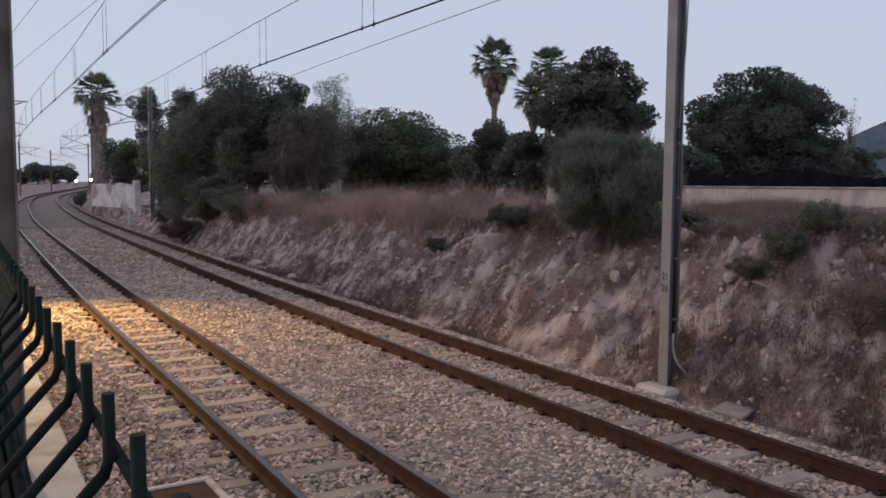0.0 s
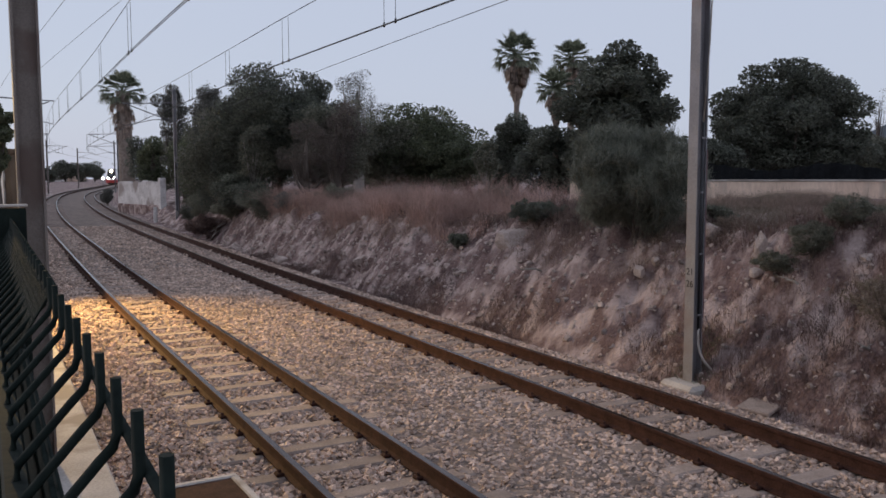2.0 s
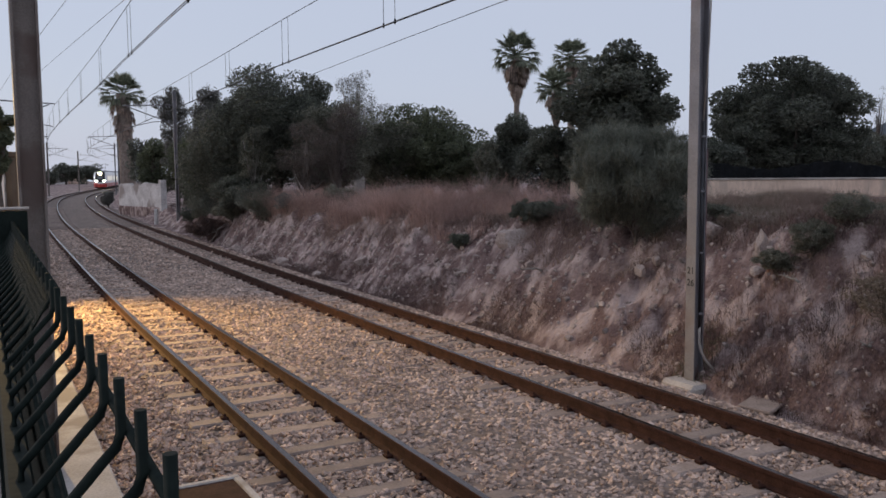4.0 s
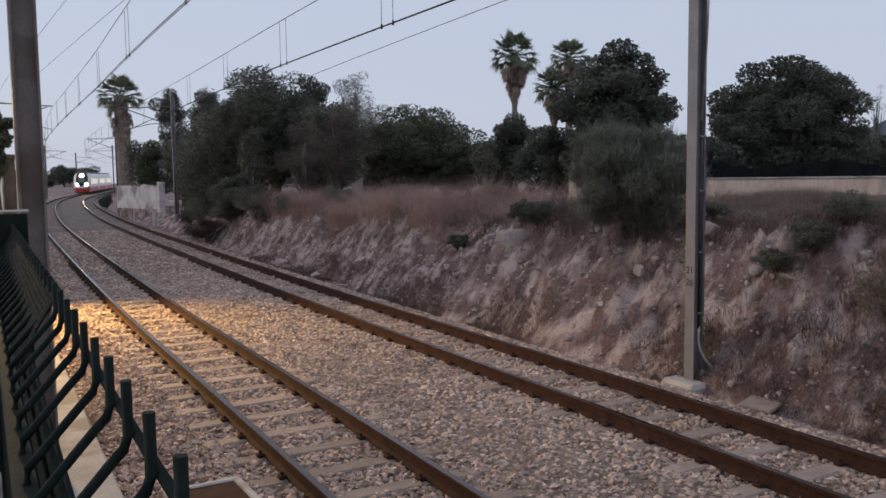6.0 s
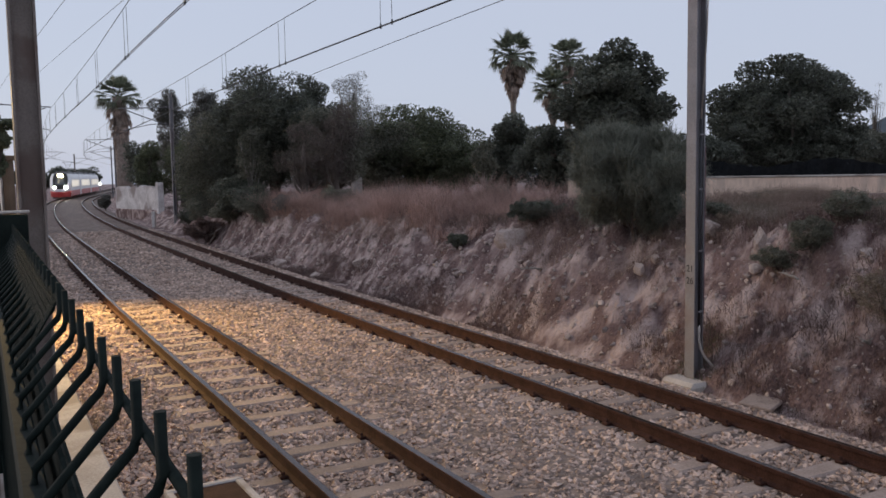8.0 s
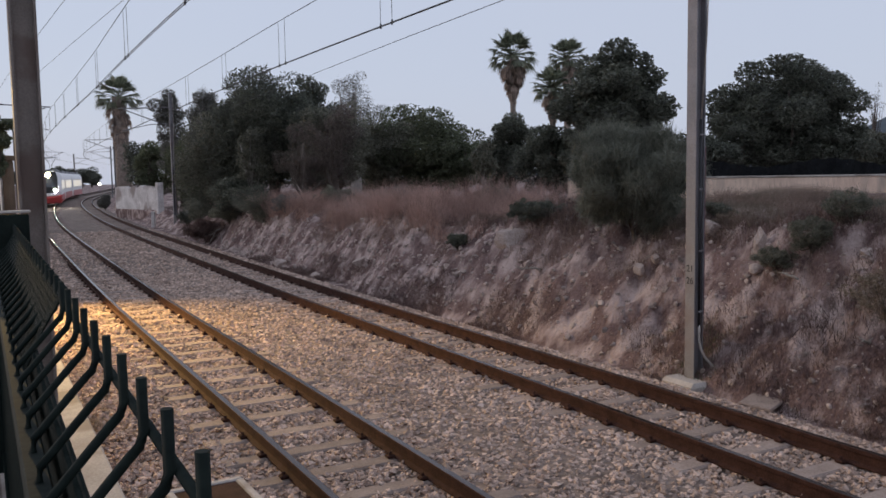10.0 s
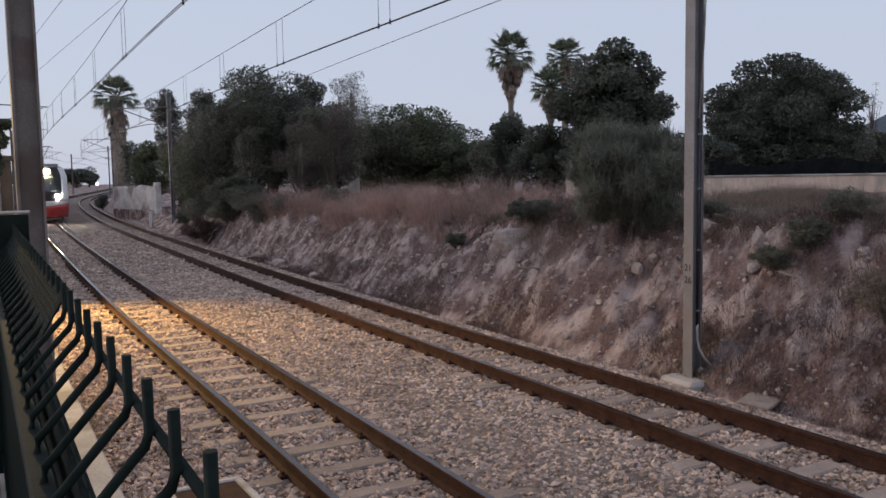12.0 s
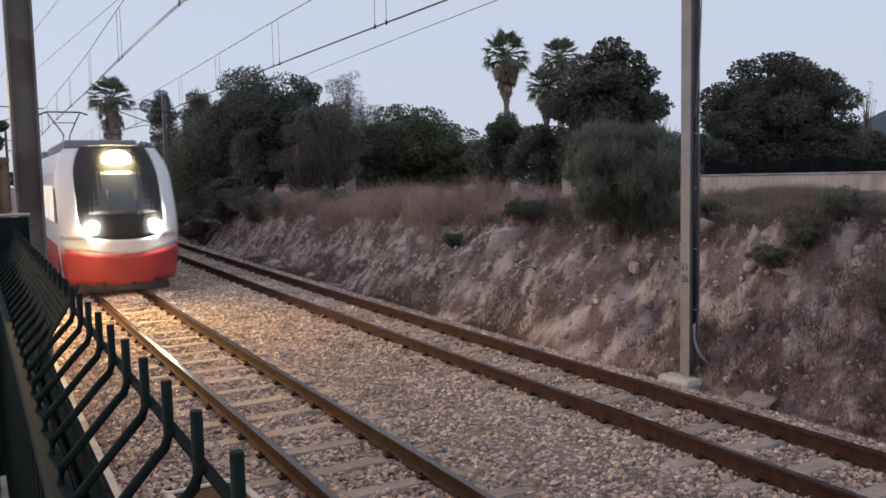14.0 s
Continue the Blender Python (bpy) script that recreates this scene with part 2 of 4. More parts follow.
def ground_z(s, o):
    s, o = np.broadcast_arrays(np.asarray(s, float), np.asarray(o, float))
    z = np.full(s.shape, -0.34)
    z = np.where((o > -3.1) & (o < 2.9), -0.30, z)
    k = np.clip((o - bank_foot(s)) / bank_width(s), 0, 1)
    rise = 0.65 * k ** 0.8 + 0.35 * smooth(0, 1, k)
    z = np.where(o > bank_foot(s), -0.34 + (bank_height(s) + 0.34) * rise, z)
    z = z + np.where(o > 8, 0.25 * smooth(8, 20, o), 0)
    z = np.where(o < -7, -0.34 + 1.0 * smooth(-7, -14, o) * 0 + 0.3, z)
    return z


GRID = {}


def surface_z(s, o):
    """Height of the built ground sheet, bumps and gullies included."""
    ss, oo, Z = GRID["s"], GRID["o"], GRID["z"]
    s, o = np.asarray(s, float), np.asarray(o, float)
    i = np.clip(np.searchsorted(ss, s) - 1, 0, len(ss) - 2)
    j = np.clip(np.searchsorted(oo, o) - 1, 0, len(oo) - 2)
    a, b = np.clip((s - ss[i]) / (ss[i + 1] - ss[i]), 0, 1), np.clip((o - oo[j]) / (oo[j + 1] - oo[j]), 0, 1)
    return (Z[i, j] * (1 - a) + Z[i + 1, j] * a) * (1 - b) + (Z[i, j + 1] * (1 - a) + Z[i + 1, j + 1] * a) * b


def plan_of(x, y):
    """s and o of a world place."""
    i = int(np.argmin((_x - x) ** 2 + (_y - y) ** 2))
    return float(_s[i]), float((x - _x[i]) * math.sin(_t[i]) - (y - _y[i]) * math.cos(_t[i]))


def foot_at(x, y):
    return float(surface_z(*plan_of(x, y)))


def ground():
    ss = np.concatenate([np.arange(-58, -6, 4.0), np.arange(-6, 30, 0.11), np.arange(30, 60, 0.5), np.arange(60, 150, 3.0), np.arange(150, 415, 15)])
    oo = np.concatenate([[-3000, -800, -300, -120, -60, -30, -15, -8, -6.5], np.arange(-6, 3.2, 0.6), np.arange(3.2, 7.4, 0.09),
                         np.arange(7.4, 14, 0.5), np.arange(14, 40, 2.0), [45, 60, 90, 150, 300, 800, 3000]])
    S, O = np.meshgrid(ss, oo, indexing="ij")
    X, Y, _ = line_xy(S.ravel(), O.ravel())
    Z = ground_z(S, O).ravel()
    O1, S1 = O.ravel(), S.ravel()
    on_bank = (O1 > 3.4) & (O1 < 14) & (S1 < 62) & (S1 > -7)
    nz = np.zeros(len(Z))
    nz[on_bank] = bumps(X[on_bank], Y[on_bank], 0.9, 5) * 0.20 + np.abs(bumps(X[on_bank] + 9, Y[on_bank], 2.6, 3)) * 0.17 + bumps(X[on_bank], Y[on_bank] + 5, 6.5, 3) * 0.07
    # rain gullies cut down the face
    lean = S1[on_bank] + 0.35 * O1[on_bank]
    gully = np.abs(bumps(lean * 1.9, O1[on_bank] * 0.55, 1.0, 3)) * 0.24 + bumps(lean * 4.4, O1[on_bank] * 1.7, 1.0, 3) * 0.07
    nz[on_bank] += gully - 0.06
    Z = Z + nz * smooth(3.4, 4.2, O1) * (1 - 0.85 * smooth(6.2, 7.6, O1))
    GRID.update(s=ss, o=oo, z=Z.reshape(S.shape))
    n, m = len(ss), len(oo)
    idx = np.arange(n * m).reshape(n, m)
    F = np.stack([idx[:-1, :-1], idx[:-1, 1:], idx[1:, 1:], idx[1:, :-1]], -1).reshape(-1, 4)
    g = part("ground", (np.stack([X, Y, Z], 1), F, True), EARTH)
    return tagged(g, "dry reddish earth with pale limestone patches", "ground", kind="structure")


ground()


# ---- ballast ----
def ballast_top(o):
    """Height of the ballast across the line."""
    return np.interp(o, [-4.0, -3.6, -3.2, -2.75, 2.75, 3.1, 3.5, 3.7], [-0.36, -0.33, -0.25, -0.18, -0.18, -0.25, -0.37, -0.45])


PITCH = 0.68
FIRST = {-1: 2.1 - 20 * 0.68, 1: 1.86 - 20 * 0.68}


def ballast():
    sec = [(-4.0, -0.42), (-3.6, -0.40), (-3.2, -0.27), (-2.75, -0.185), (-2.2, -0.185), (-1.2, -0.19), (-0.6, -0.17), (0.6, -0.17), (1.2, -0.19), (2.2, -0.185),
           (2.75, -0.19), (3.1, -0.26), (3.5, -0.40), (3.7, -0.50)]
    rows = np.concatenate([np.arange(-20, 100, 1.0), np.arange(100, 400, 4.0)])
    b = part("ballast_bed", (*sweep(sec, rows, closed=False), True), BED)
    tagged(b, "bed of grey and tan crushed track ballast", "ballast", kind="structure")
    # loose stones
    rng = np.random.default_rng(4)
    corner = np.array([(1, 0, 0), (-1, 0, 0), (0, 1, 0), (0, -1, 0), (0, 0, 1), (0, 0, -1)], float)
    tri = np.array([(0, 2, 4), (2, 1, 4), (1, 3, 4), (3, 0, 4), (2, 0, 5), (1, 2, 5), (3, 1, 5), (0, 3, 5)])
    Vs, Fs, base = [], [], 0
    for s0, s1, density, size in ((-11.5, -2.5, 260, 0.045), (-2.5, 9, 700, 0.034), (9, 20, 430, 0.04), (20, 42, 110, 0.052)):
        count = int((s1 - s0) * 7.35 * density)
        s, o = rng.uniform(s0, s1, count), rng.uniform(-3.9, 3.45, count)
        # the sleepers' tops are mostly clear of stones
        on = np.zeros(count, bool)
        for side in (-1, 1):
            near = np.abs((s - FIRST[side] + PITCH / 2) % PITCH - PITCH / 2) < 0.105
            on |= near & (np.abs(o - side * HALF) < 0.86)
        keep = ~on | (rng.random(count) < 0.1)
        s, o, count = s[keep], o[keep], int(keep.sum())
        x, y, _ = line_xy(s, o)
        r = size * rng.uniform(0.55, 1.35, count)
        z = ballast_top(o) + rng.uniform(-0.6, 0.5, count) * r
        q = rng.normal(size=(count, 3, 3))
        q, _r = np.linalg.qr(q)
        shape = corner[None] * rng.uniform(0.6, 1.25, (count, 6, 1)) + rng.normal(0, 0.16, (count, 6, 3))
        v = np.einsum("nij,nkj->nki", q, shape) * r[:, None, None]
        v[:, :, 2] *= 0.8
        v += np.stack([x, y, z], 1)[:, None]
        Vs.append(v.reshape(-1, 3))
        Fs.append((tri[None] + (np.arange(count) * 6)[:, None, None]).reshape(-1, 3) + base)
        base += count * 6
    st = part("ballast_stones", (np.concatenate(Vs), np.concatenate(Fs)), STONE)
    tagged(st, "loose angular grey and tan ballast stones", "ballast", kind="stuff")


ballast()

# ---- tracks ----
RAIL = [(-0.055, -0.155), (0.055, -0.155), (0.055, -0.142), (0.012, -0.122), (0.010, -0.045), (0.033, -0.034), (0.034, -0.004), (0.028, 0.0),
        (-0.028, 0.0), (-0.034, -0.004), (-0.033, -0.034), (-0.010, -0.045), (-0.012, -0.122), (-0.055, -0.142)]


def sleeper_mesh():
    bm = box(2.0, 0.22, 0.16, bevel=0.02)
    return mesh_of(bm, SLEEPER, "sleeper")


def clip_mesh():
    bm = box(0.075, 0.09, 0.035, pose(0, 0, 0), bevel=0.01)
    tube([(0.0, 0, -0.03), (0.0, 0, 0.045)], 0.016, 6, bm)
    return mesh_of(bm, RUST, "rail_clip")


def railway_track(centre, label):
    track = new("railway_track")
    tagged(track, label, "railway track", "railway tracks")
    rows = np.concatenate([np.arange(-12, 100, 0.5), np.arange(100, 400, 2.0)])
    for side in (-1, 1):
        o = centre + side * GAUGE / 2
        V, F = sweep([(o + a, b) for a, b in RAIL], rows)
        r = part("rail", (V, F), [RUST, SHINE], track, "rust-brown steel rail with a worn head")
        n = len(RAIL)
        flags = np.zeros(len(F), np.int32)
        flags[7::n] = 1
        r.data.polygons.foreach_set("material_index", flags)
    sl, cl = sleeper_mesh(), clip_mesh()
    rng = random.Random(int(centre * 10))
    s = FIRST[-1 if centre < 0 else 1]
    while s < 75:
        m = at(s, centre, -0.235 + rng.uniform(-0.006, 0.006), rng.uniform(-0.8, 0.8))
        ob = shared("sleeper", sl, track, m)
        if s < 24:
            for side in (-1, 1):
                for e in (-1, 1):
                    shared("rail_clip", cl, ob, pose(side * GAUGE / 2 + e * 0.085, 0, 0.1))
        s += PITCH
    return track


railway_track(-HALF, "railway track of rusty rails on weathered sleepers in ballast")
railway_track(HALF, "railway track of dark rusty rails along the cutting bank")

# ---- foliage ----
def leaves(rng, blobs, count, size, flat=0.35, hang=0.0, aspect=2.2):
    """Small bent leaf cards in and on a set of ellipsoids (x, y, z, rx, ry, rz)."""
    B = np.array(blobs, float)
    w = B[:, 3] * B[:, 4] + B[:, 4] * B[:, 5] + B[:, 3] * B[:, 5]
    pick = rng.choice(len(B), count, p=w / w.sum())
    d = rng.normal(size=(count, 3))
    d /= np.linalg.norm(d, axis=1, keepdims=True)
    rad = 1 - rng.exponential(0.16, count).clip(0, 0.8) + rng.normal(0, 0.05, count)
    c = B[pick, :3] + d * B[pick, 3:] * rad[:, None]
    axis = rng.normal(size=(count, 3)) + d * 0.6
    axis[:, 2] = axis[:, 2] * (1 - flat) - hang
    axis /= np.linalg.norm(axis, axis=1, keepdims=True)
    side = np.cross(axis, rng.normal(size=(count, 3)))
    side /= np.linalg.norm(side, axis=1, keepdims=True)
    up = np.cross(axis, side)
    L = size * rng.uniform(0.6, 1.4, count)
    W = L / aspect
    a = c - axis * L[:, None] / 2
    t = c + axis * L[:, None] / 2 - up * (L * 0.12)[:, None]
    l = c + side * W[:, None] / 2 + up * (L * 0.08)[:, None]
    r = c - side * W[:, None] / 2 + up * (L * 0.08)[:, None]
    V = np.stack([a, l, t, r], 1).reshape(-1, 3)
    F = np.arange(count * 4).reshape(-1, 4)
    return V, F


def crown_blobs(rng, w, d, z0, z1, n, small=0.3):
    """Uneven clumps filling a crown of width w, depth d between z0 and z1."""
    out = []
    for _ in range(n):
        u = rng.normal(size=3)
        u /= np.linalg.norm(u)
        k = rng.uniform(0.35, 0.86)
        zc, zh = (z0 + z1) / 2, (z1 - z0) / 2
        r = small * rng.uniform(0.6, 1.3) * min(w, (z1 - z0)) / 2
        out.append((u[0] * k * w / 2, u[1] * k * d / 2, zc + u[2] * k * zh, r * 1.25, r * 1.25, r * 0.9))
    out.append((0, 0, (z0 + z1) / 2, w * 0.3, d * 0.3, (z1 - z0) * 0.32))
    return out


def tree(name, label, x, y, z, w, d, z0, z1, material, seed, count, size, clumps=26, small=0.34, hang=0.0, category="tree", limbs=7, aspect=2.2, flat=0.35, trunk_r=None, wisps=0, bark=None):
    """A tapered trunk with limbs and a crown of clumped leaves; z0 and z1 are heights over its foot."""
    rng = np.random.default_rng(seed)
    t = new(name)
    t.location = (x, y, z)
    tagged(t, label, category)
    r0 = trunk_r or 0.035 * (z1 + 1)
    blobs = crown_blobs(rng, w, d, z0, z1, clumps, small)
    bm = tube([(0, 0, -0.3), (0.05, 0.03, z0 * 0.5), (-0.04, 0.05, z0 + (z1 - z0) * 0.35), (0.02, 0, z0 + (z1 - z0) * 0.7)], r0, 8, radii=[r0 * 1.3, r0, r0 * 0.7, r0 * 0.2])
    part("trunk", bm, bark or BARK, t)
    for k in range(limbs):
        b = blobs[int(rng.integers(len(blobs) - 1))]
        st = Vector((0, 0, z0 * 0.6 + rng.uniform(0, 0.3) * (z1 - z0)))
        en = Vector(b[:3])
        mid = st.lerp(en, 0.5) + Vector((0, 0, -0.06 * (z1 - z0)))
        part("limb", tube([st, mid, en], r0 * 0.4, 5, radii=[r0 * 0.45, r0 * 0.3, r0 * 0.08]), bark or BARK, t)
    part("crown", leaves(rng, blobs, count, size, flat, hang, aspect), material, t)
    if wisps:
        part("twig_spray", leaves(rng, blobs, wisps, 0.5, 0.0, -1.6, 55), material, t, "thin upright twigs")
    return t


def view(px, d):
    """World x, y at depth d on the upright plane through column px of the opening view."""
    return (px - 784) / 1505 * d, d


def bush(label, px, d, w, h, material, seed, count=5000, size=0.09, **kw):
    x, y = view(px, d)
    z = foot_at(x, y)
    return tree("bush", label, x, y, z, w, w * 0.8, 0.05 * h, h, material, seed, count, size, category="bush", trunk_r=0.03, limbs=8, **kw)


def grow(name, label, px, d, w_px, top_px, low_px, material, seed, count, size, **kw):
    """A tree by the column of its middle, its depth, its width and the heights of crown top and bottom as seen."""
    x, y = view(px, d)
    k = d / 1505
    foot = foot_at(x, y)
    w_px *= 1.12
    z1, z0 = 2.557 + (306 - top_px) * k - foot, 2.557 + (306 - low_px) * k - foot
    return tree(name, label, x, y, foot, w_px * k, w_px * k * 0.8, max(z0, 0.2), z1, material, seed, count, size, **kw)


def trees():
    grow("tree", "dense dark green tree with thick foliage behind dry grass", 492, 38, 205, 108, 345, LEAF_DARK, 11, 46000, 0.15, clumps=110, small=0.24, hang=-0.5, aspect=3.0)
    grow("tree", "dark green tree crowding the dense one", 432, 39, 120, 142, 345, LEAF_DARK, 97, 20000, 0.14, clumps=60, small=0.26, hang=-0.4, aspect=3.0)
    grow("tree", "dark green tree crowding the dense one", 564, 39, 110, 122, 345, LEAF_DARK, 98, 22000, 0.15, clumps=60, small=0.26, hang=-0.6, aspect=3.0)
    grow("tree", "bushy green tree in the row behind the cutting", 745, 42, 225, 184, 345, LEAF_GREEN, 12, 36000, 0.15, clumps=90, small=0.26)
    grow("tree", "rounded green tree joining the row behind the cutting", 690, 41, 110, 192, 345, LEAF_OLIVE, 99, 15000, 0.14, clumps=44, small=0.28)
    grow("tree", "leggy mid-green tree in the row behind the cutting", 590, 36, 150, 160, 345, LEAF_OLIVE, 13, 18000, 0.12, clumps=46, small=0.24)
    grow("tree", "large dark broadleaf tree with layered clumps", 1086, 31, 196, 80, 345, LEAF_DARK, 14, 42000, 0.17, clumps=90, small=0.2, aspect=2.0)
    grow("tree", "large dark round-topped tree behind the low wall", 1398, 34, 262, 98, 340, LEAF_DARK, 15, 46000, 0.16, clumps=100, small=0.19)
    grow("tree", "small dark tree with a domed top", 912, 44, 100, 190, 335, LEAF_DARK, 16, 14000, 0.16, clumps=40, small=0.3)
    grow("tree", "grey thin-leaved tree with sparse twigs", 636, 52, 112, 104, 300, LEAF_GREY, 17, 10000, 0.15, clumps=44, small=0.2, aspect=6, limbs=26, bark=PALE_BARK, wisps=1500)
    grow("tree", "pale grey-green feathery tree", 316, 52, 74, 128, 320, LEAF_GREY, 18, 14000, 0.18, trunk_r=0.12, clumps=30, small=0.24, aspect=4, hang=-0.4)
    grow("tree", "pale grey-green feathery tree", 376, 47, 84, 116, 320, LEAF_GREY, 19, 16000, 0.18, trunk_r=0.12, clumps=34, small=0.24, aspect=4, hang=-0.4)
    grow("tree", "olive-green tree crowding the railway fence", 415, 40, 180, 176, 410, LEAF_OLIVE, 20, 26000, 0.13, clumps=60, small=0.24)
    grow("tree", "dark green tree beside the overhead line pole", 368, 49, 120, 180, 400, LEAF_GREEN, 21, 18000, 0.14, clumps=46, small=0.26)
    grow("tree", "dark green tree beside the white wall", 275, 60, 60, 218, 350, LEAF_GREEN, 22, 7000, 0.17, clumps=26, small=0.28)
    grow("tree", "dark tree behind a palm", 262, 65, 62, 224, 335, LEAF_DARK, 23, 5000, 0.2, clumps=20)
    grow("tree", "low green tree between taller ones", 830, 40, 120, 236, 340, LEAF_GREEN, 24, 10000, 0.14, clumps=32, small=0.26)
    grow("tree", "dark understorey tree below the large one", 985, 33, 140, 215, 345, LEAF_DARK, 25, 14000, 0.14, clumps=40, small=0.25)
    grow("tree", "dark hedge tree filling the gap behind the wall", 1250, 30, 130, 232, 340, LEAF_DARK, 29, 14000, 0.14, clumps=36, small=0.26)
    grow("tree", "grey-green tree at the end of the garden", 1550, 38, 140, 232, 330, LEAF_OLIVE, 26, 12000, 0.15, clumps=30, small=0.26)
    grow("tree", "distant dark tree by the station", 120, 255, 62, 280, 322, LEAF_DARK, 27, 5000, 0.5, clumps=20)
    grow("tree", "lamp-lit tree behind the platform", -8, 24, 75, 132, 330, LEAF_GREEN, 28, 12000, 0.12, clumps=34, small=0.24)
    for px, d, w_, top in ((330, 62, 120, 235), (450, 56, 160, 225), (570, 56, 160, 225), (680, 58, 150, 228), (800, 58, 150, 240), (890, 55, 120, 245), (1030, 50, 150, 235), (1170, 46, 150, 240)):
        grow("tree", "dull green tree of the thicket beyond the bank", px, d, w_, top, 345, LEAF_OLIVE if px % 20 else LEAF_GREEN, px, 9000, 0.2, clumps=34, small=0.3)
    for px, d, w_, top in ((60, 240, 60, 288), (92, 235, 36, 296), (150, 258, 64, 280), (172, 262, 46, 288), (20, 240, 70, 284)):
        grow("tree", "distant dark tree along the line", px, d, w_, top, 322, LEAF_DARK, px, 2500, 0.6, clumps=16)
    grow("tree", "brown twiggy half-dry tree before the dark one", 598, 34, 105, 168, 340, LEAF_BROWN, 91, 14000, 0.11, clumps=50, small=0.22, aspect=7, hang=-0.3)
    grow("tree", "brown twiggy half-dry tree before the dark one", 545, 33, 90, 205, 345, LEAF_BROWN, 92, 10000, 0.10, clumps=40, small=0.22, aspect=7, hang=-0.3)
    grow("tree", "thin pale-stemmed sapling with sparse leaves", 452, 35.5, 75, 205, 330, LEAF_OLIVE, 93, 3500, 0.11, clumps=30, small=0.16, limbs=14, bark=PALE_BARK, trunk_r=0.05)
    grow("tree", "pale-stemmed sapling beside the dry grass", 860, 30, 60, 240, 330, LEAF_OLIVE, 94, 2500, 0.10, clumps=26, small=0.16, limbs=12, bark=PALE_BARK, trunk_r=0.04)
    grow("tree", "dark low tree under the round-topped one", 1320, 33, 150, 195, 345, LEAF_DARK, 95, 14000, 0.14, clumps=50, small=0.22)
    grow("tree", "dark low tree under the round-topped one", 1462, 33, 140, 196, 345, LEAF_DARK, 96, 15000, 0.14, clumps=50, small=0.22)
    grow("tree", "bare grey twiggy tree at the end of the garden", 1552, 40, 40, 150, 260, LEAF_GREY, 101, 500, 0.12, clumps=24, small=0.2, aspect=7, limbs=22, bark=BARK, trunk_r=0.05)
    bush("grey-green feathery shrub leaning over the bank", 1122, 14.6, 2.55, 2.05, LEAF_FEATHER, 31, 34000, 0.16, clumps=70, small=0.2, aspect=14, hang=-0.7, wisps=24000)
    bush("dark green shrub on the crest of the bank", 953, 17.3, 1.5, 0.6, LEAF_DARK, 32, 12000, 0.06, aspect=6, clumps=40, small=0.2)
    bush("dark weedy shrub on the bank", 1441, 11.2, 0.9, 0.55, LEAF_OLIVE, 33, 6000, 0.05, aspect=6, clumps=40, small=0.2)
    bush("dark weedy shrub on the bank", 1270, 14.5, 0.9, 0.5, LEAF_OLIVE, 37, 6000, 0.05)
    bush("dark green shrub under the trees", 360, 51, 2.5, 1.9, LEAF_DARK, 34, 6000, 0.12)
    bush("clipped brown hedge shrub beside the line", 193, 74, 1.2, 1.5, LEAF_GREY, 39, 4000, 0.14)
    for i, (px, d, w_, h_) in enumerate(((1310, 13.5, 1.0, 0.35), (1500, 11.2, 1.0, 0.5), (1580, 9.8, 1.2, 0.8), (1375, 11.4, 0.7, 0.4))):
        bush("low dark weedy shrub on the bank top", px, d, w_, h_, LEAF_OLIVE if i % 2 else WEED, 60 + i, 5000, 0.05, aspect=6, clumps=40, small=0.2)
    for i, (px, d, w_, h_) in enumerate(((470, 33, 2.0, 1.3), (520, 31, 1.8, 0.9), (600, 30, 2.0, 0.9), (700, 30, 2.2, 1.0), (880, 24, 1.5, 0.8))):
        bush("dull shrub among the dry grass", px, d, w_, h_, LEAF_GREY if i % 2 else LEAF_OLIVE, 70 + i, 6000, 0.08, aspect=4)
    bush("dark green shrub under the trees", 430, 36, 3.0, 1.9, LEAF_DARK, 35, 8000, 0.11)
    for i, (px, d, w_, h_) in enumerate(((358, 43, 1.9, 1.3), (385, 40, 2.4, 1.5), (410, 36.5, 2.0, 1.2), (455, 34, 2.2, 1.3), (352, 48, 2.0, 1.4), (340, 44, 1.5, 0.9))):
        bush("tangled dark shrub under the trees", px, d, w_, h_, LEAF_DARK if i % 2 else LEAF_OLIVE, 80 + i, 6000, 0.09, aspect=4)
    bush("dry brown shrub beside the line", 365, 37, 2.4, 1.2, SCRUB, 36, 9000, 0.12, aspect=9, wisps=1500)
    bush("dark shrub clinging to the bank face", 812, 18.9, 0.6, 0.4, LEAF_DARK, 38, 3000, 0.05)


trees()


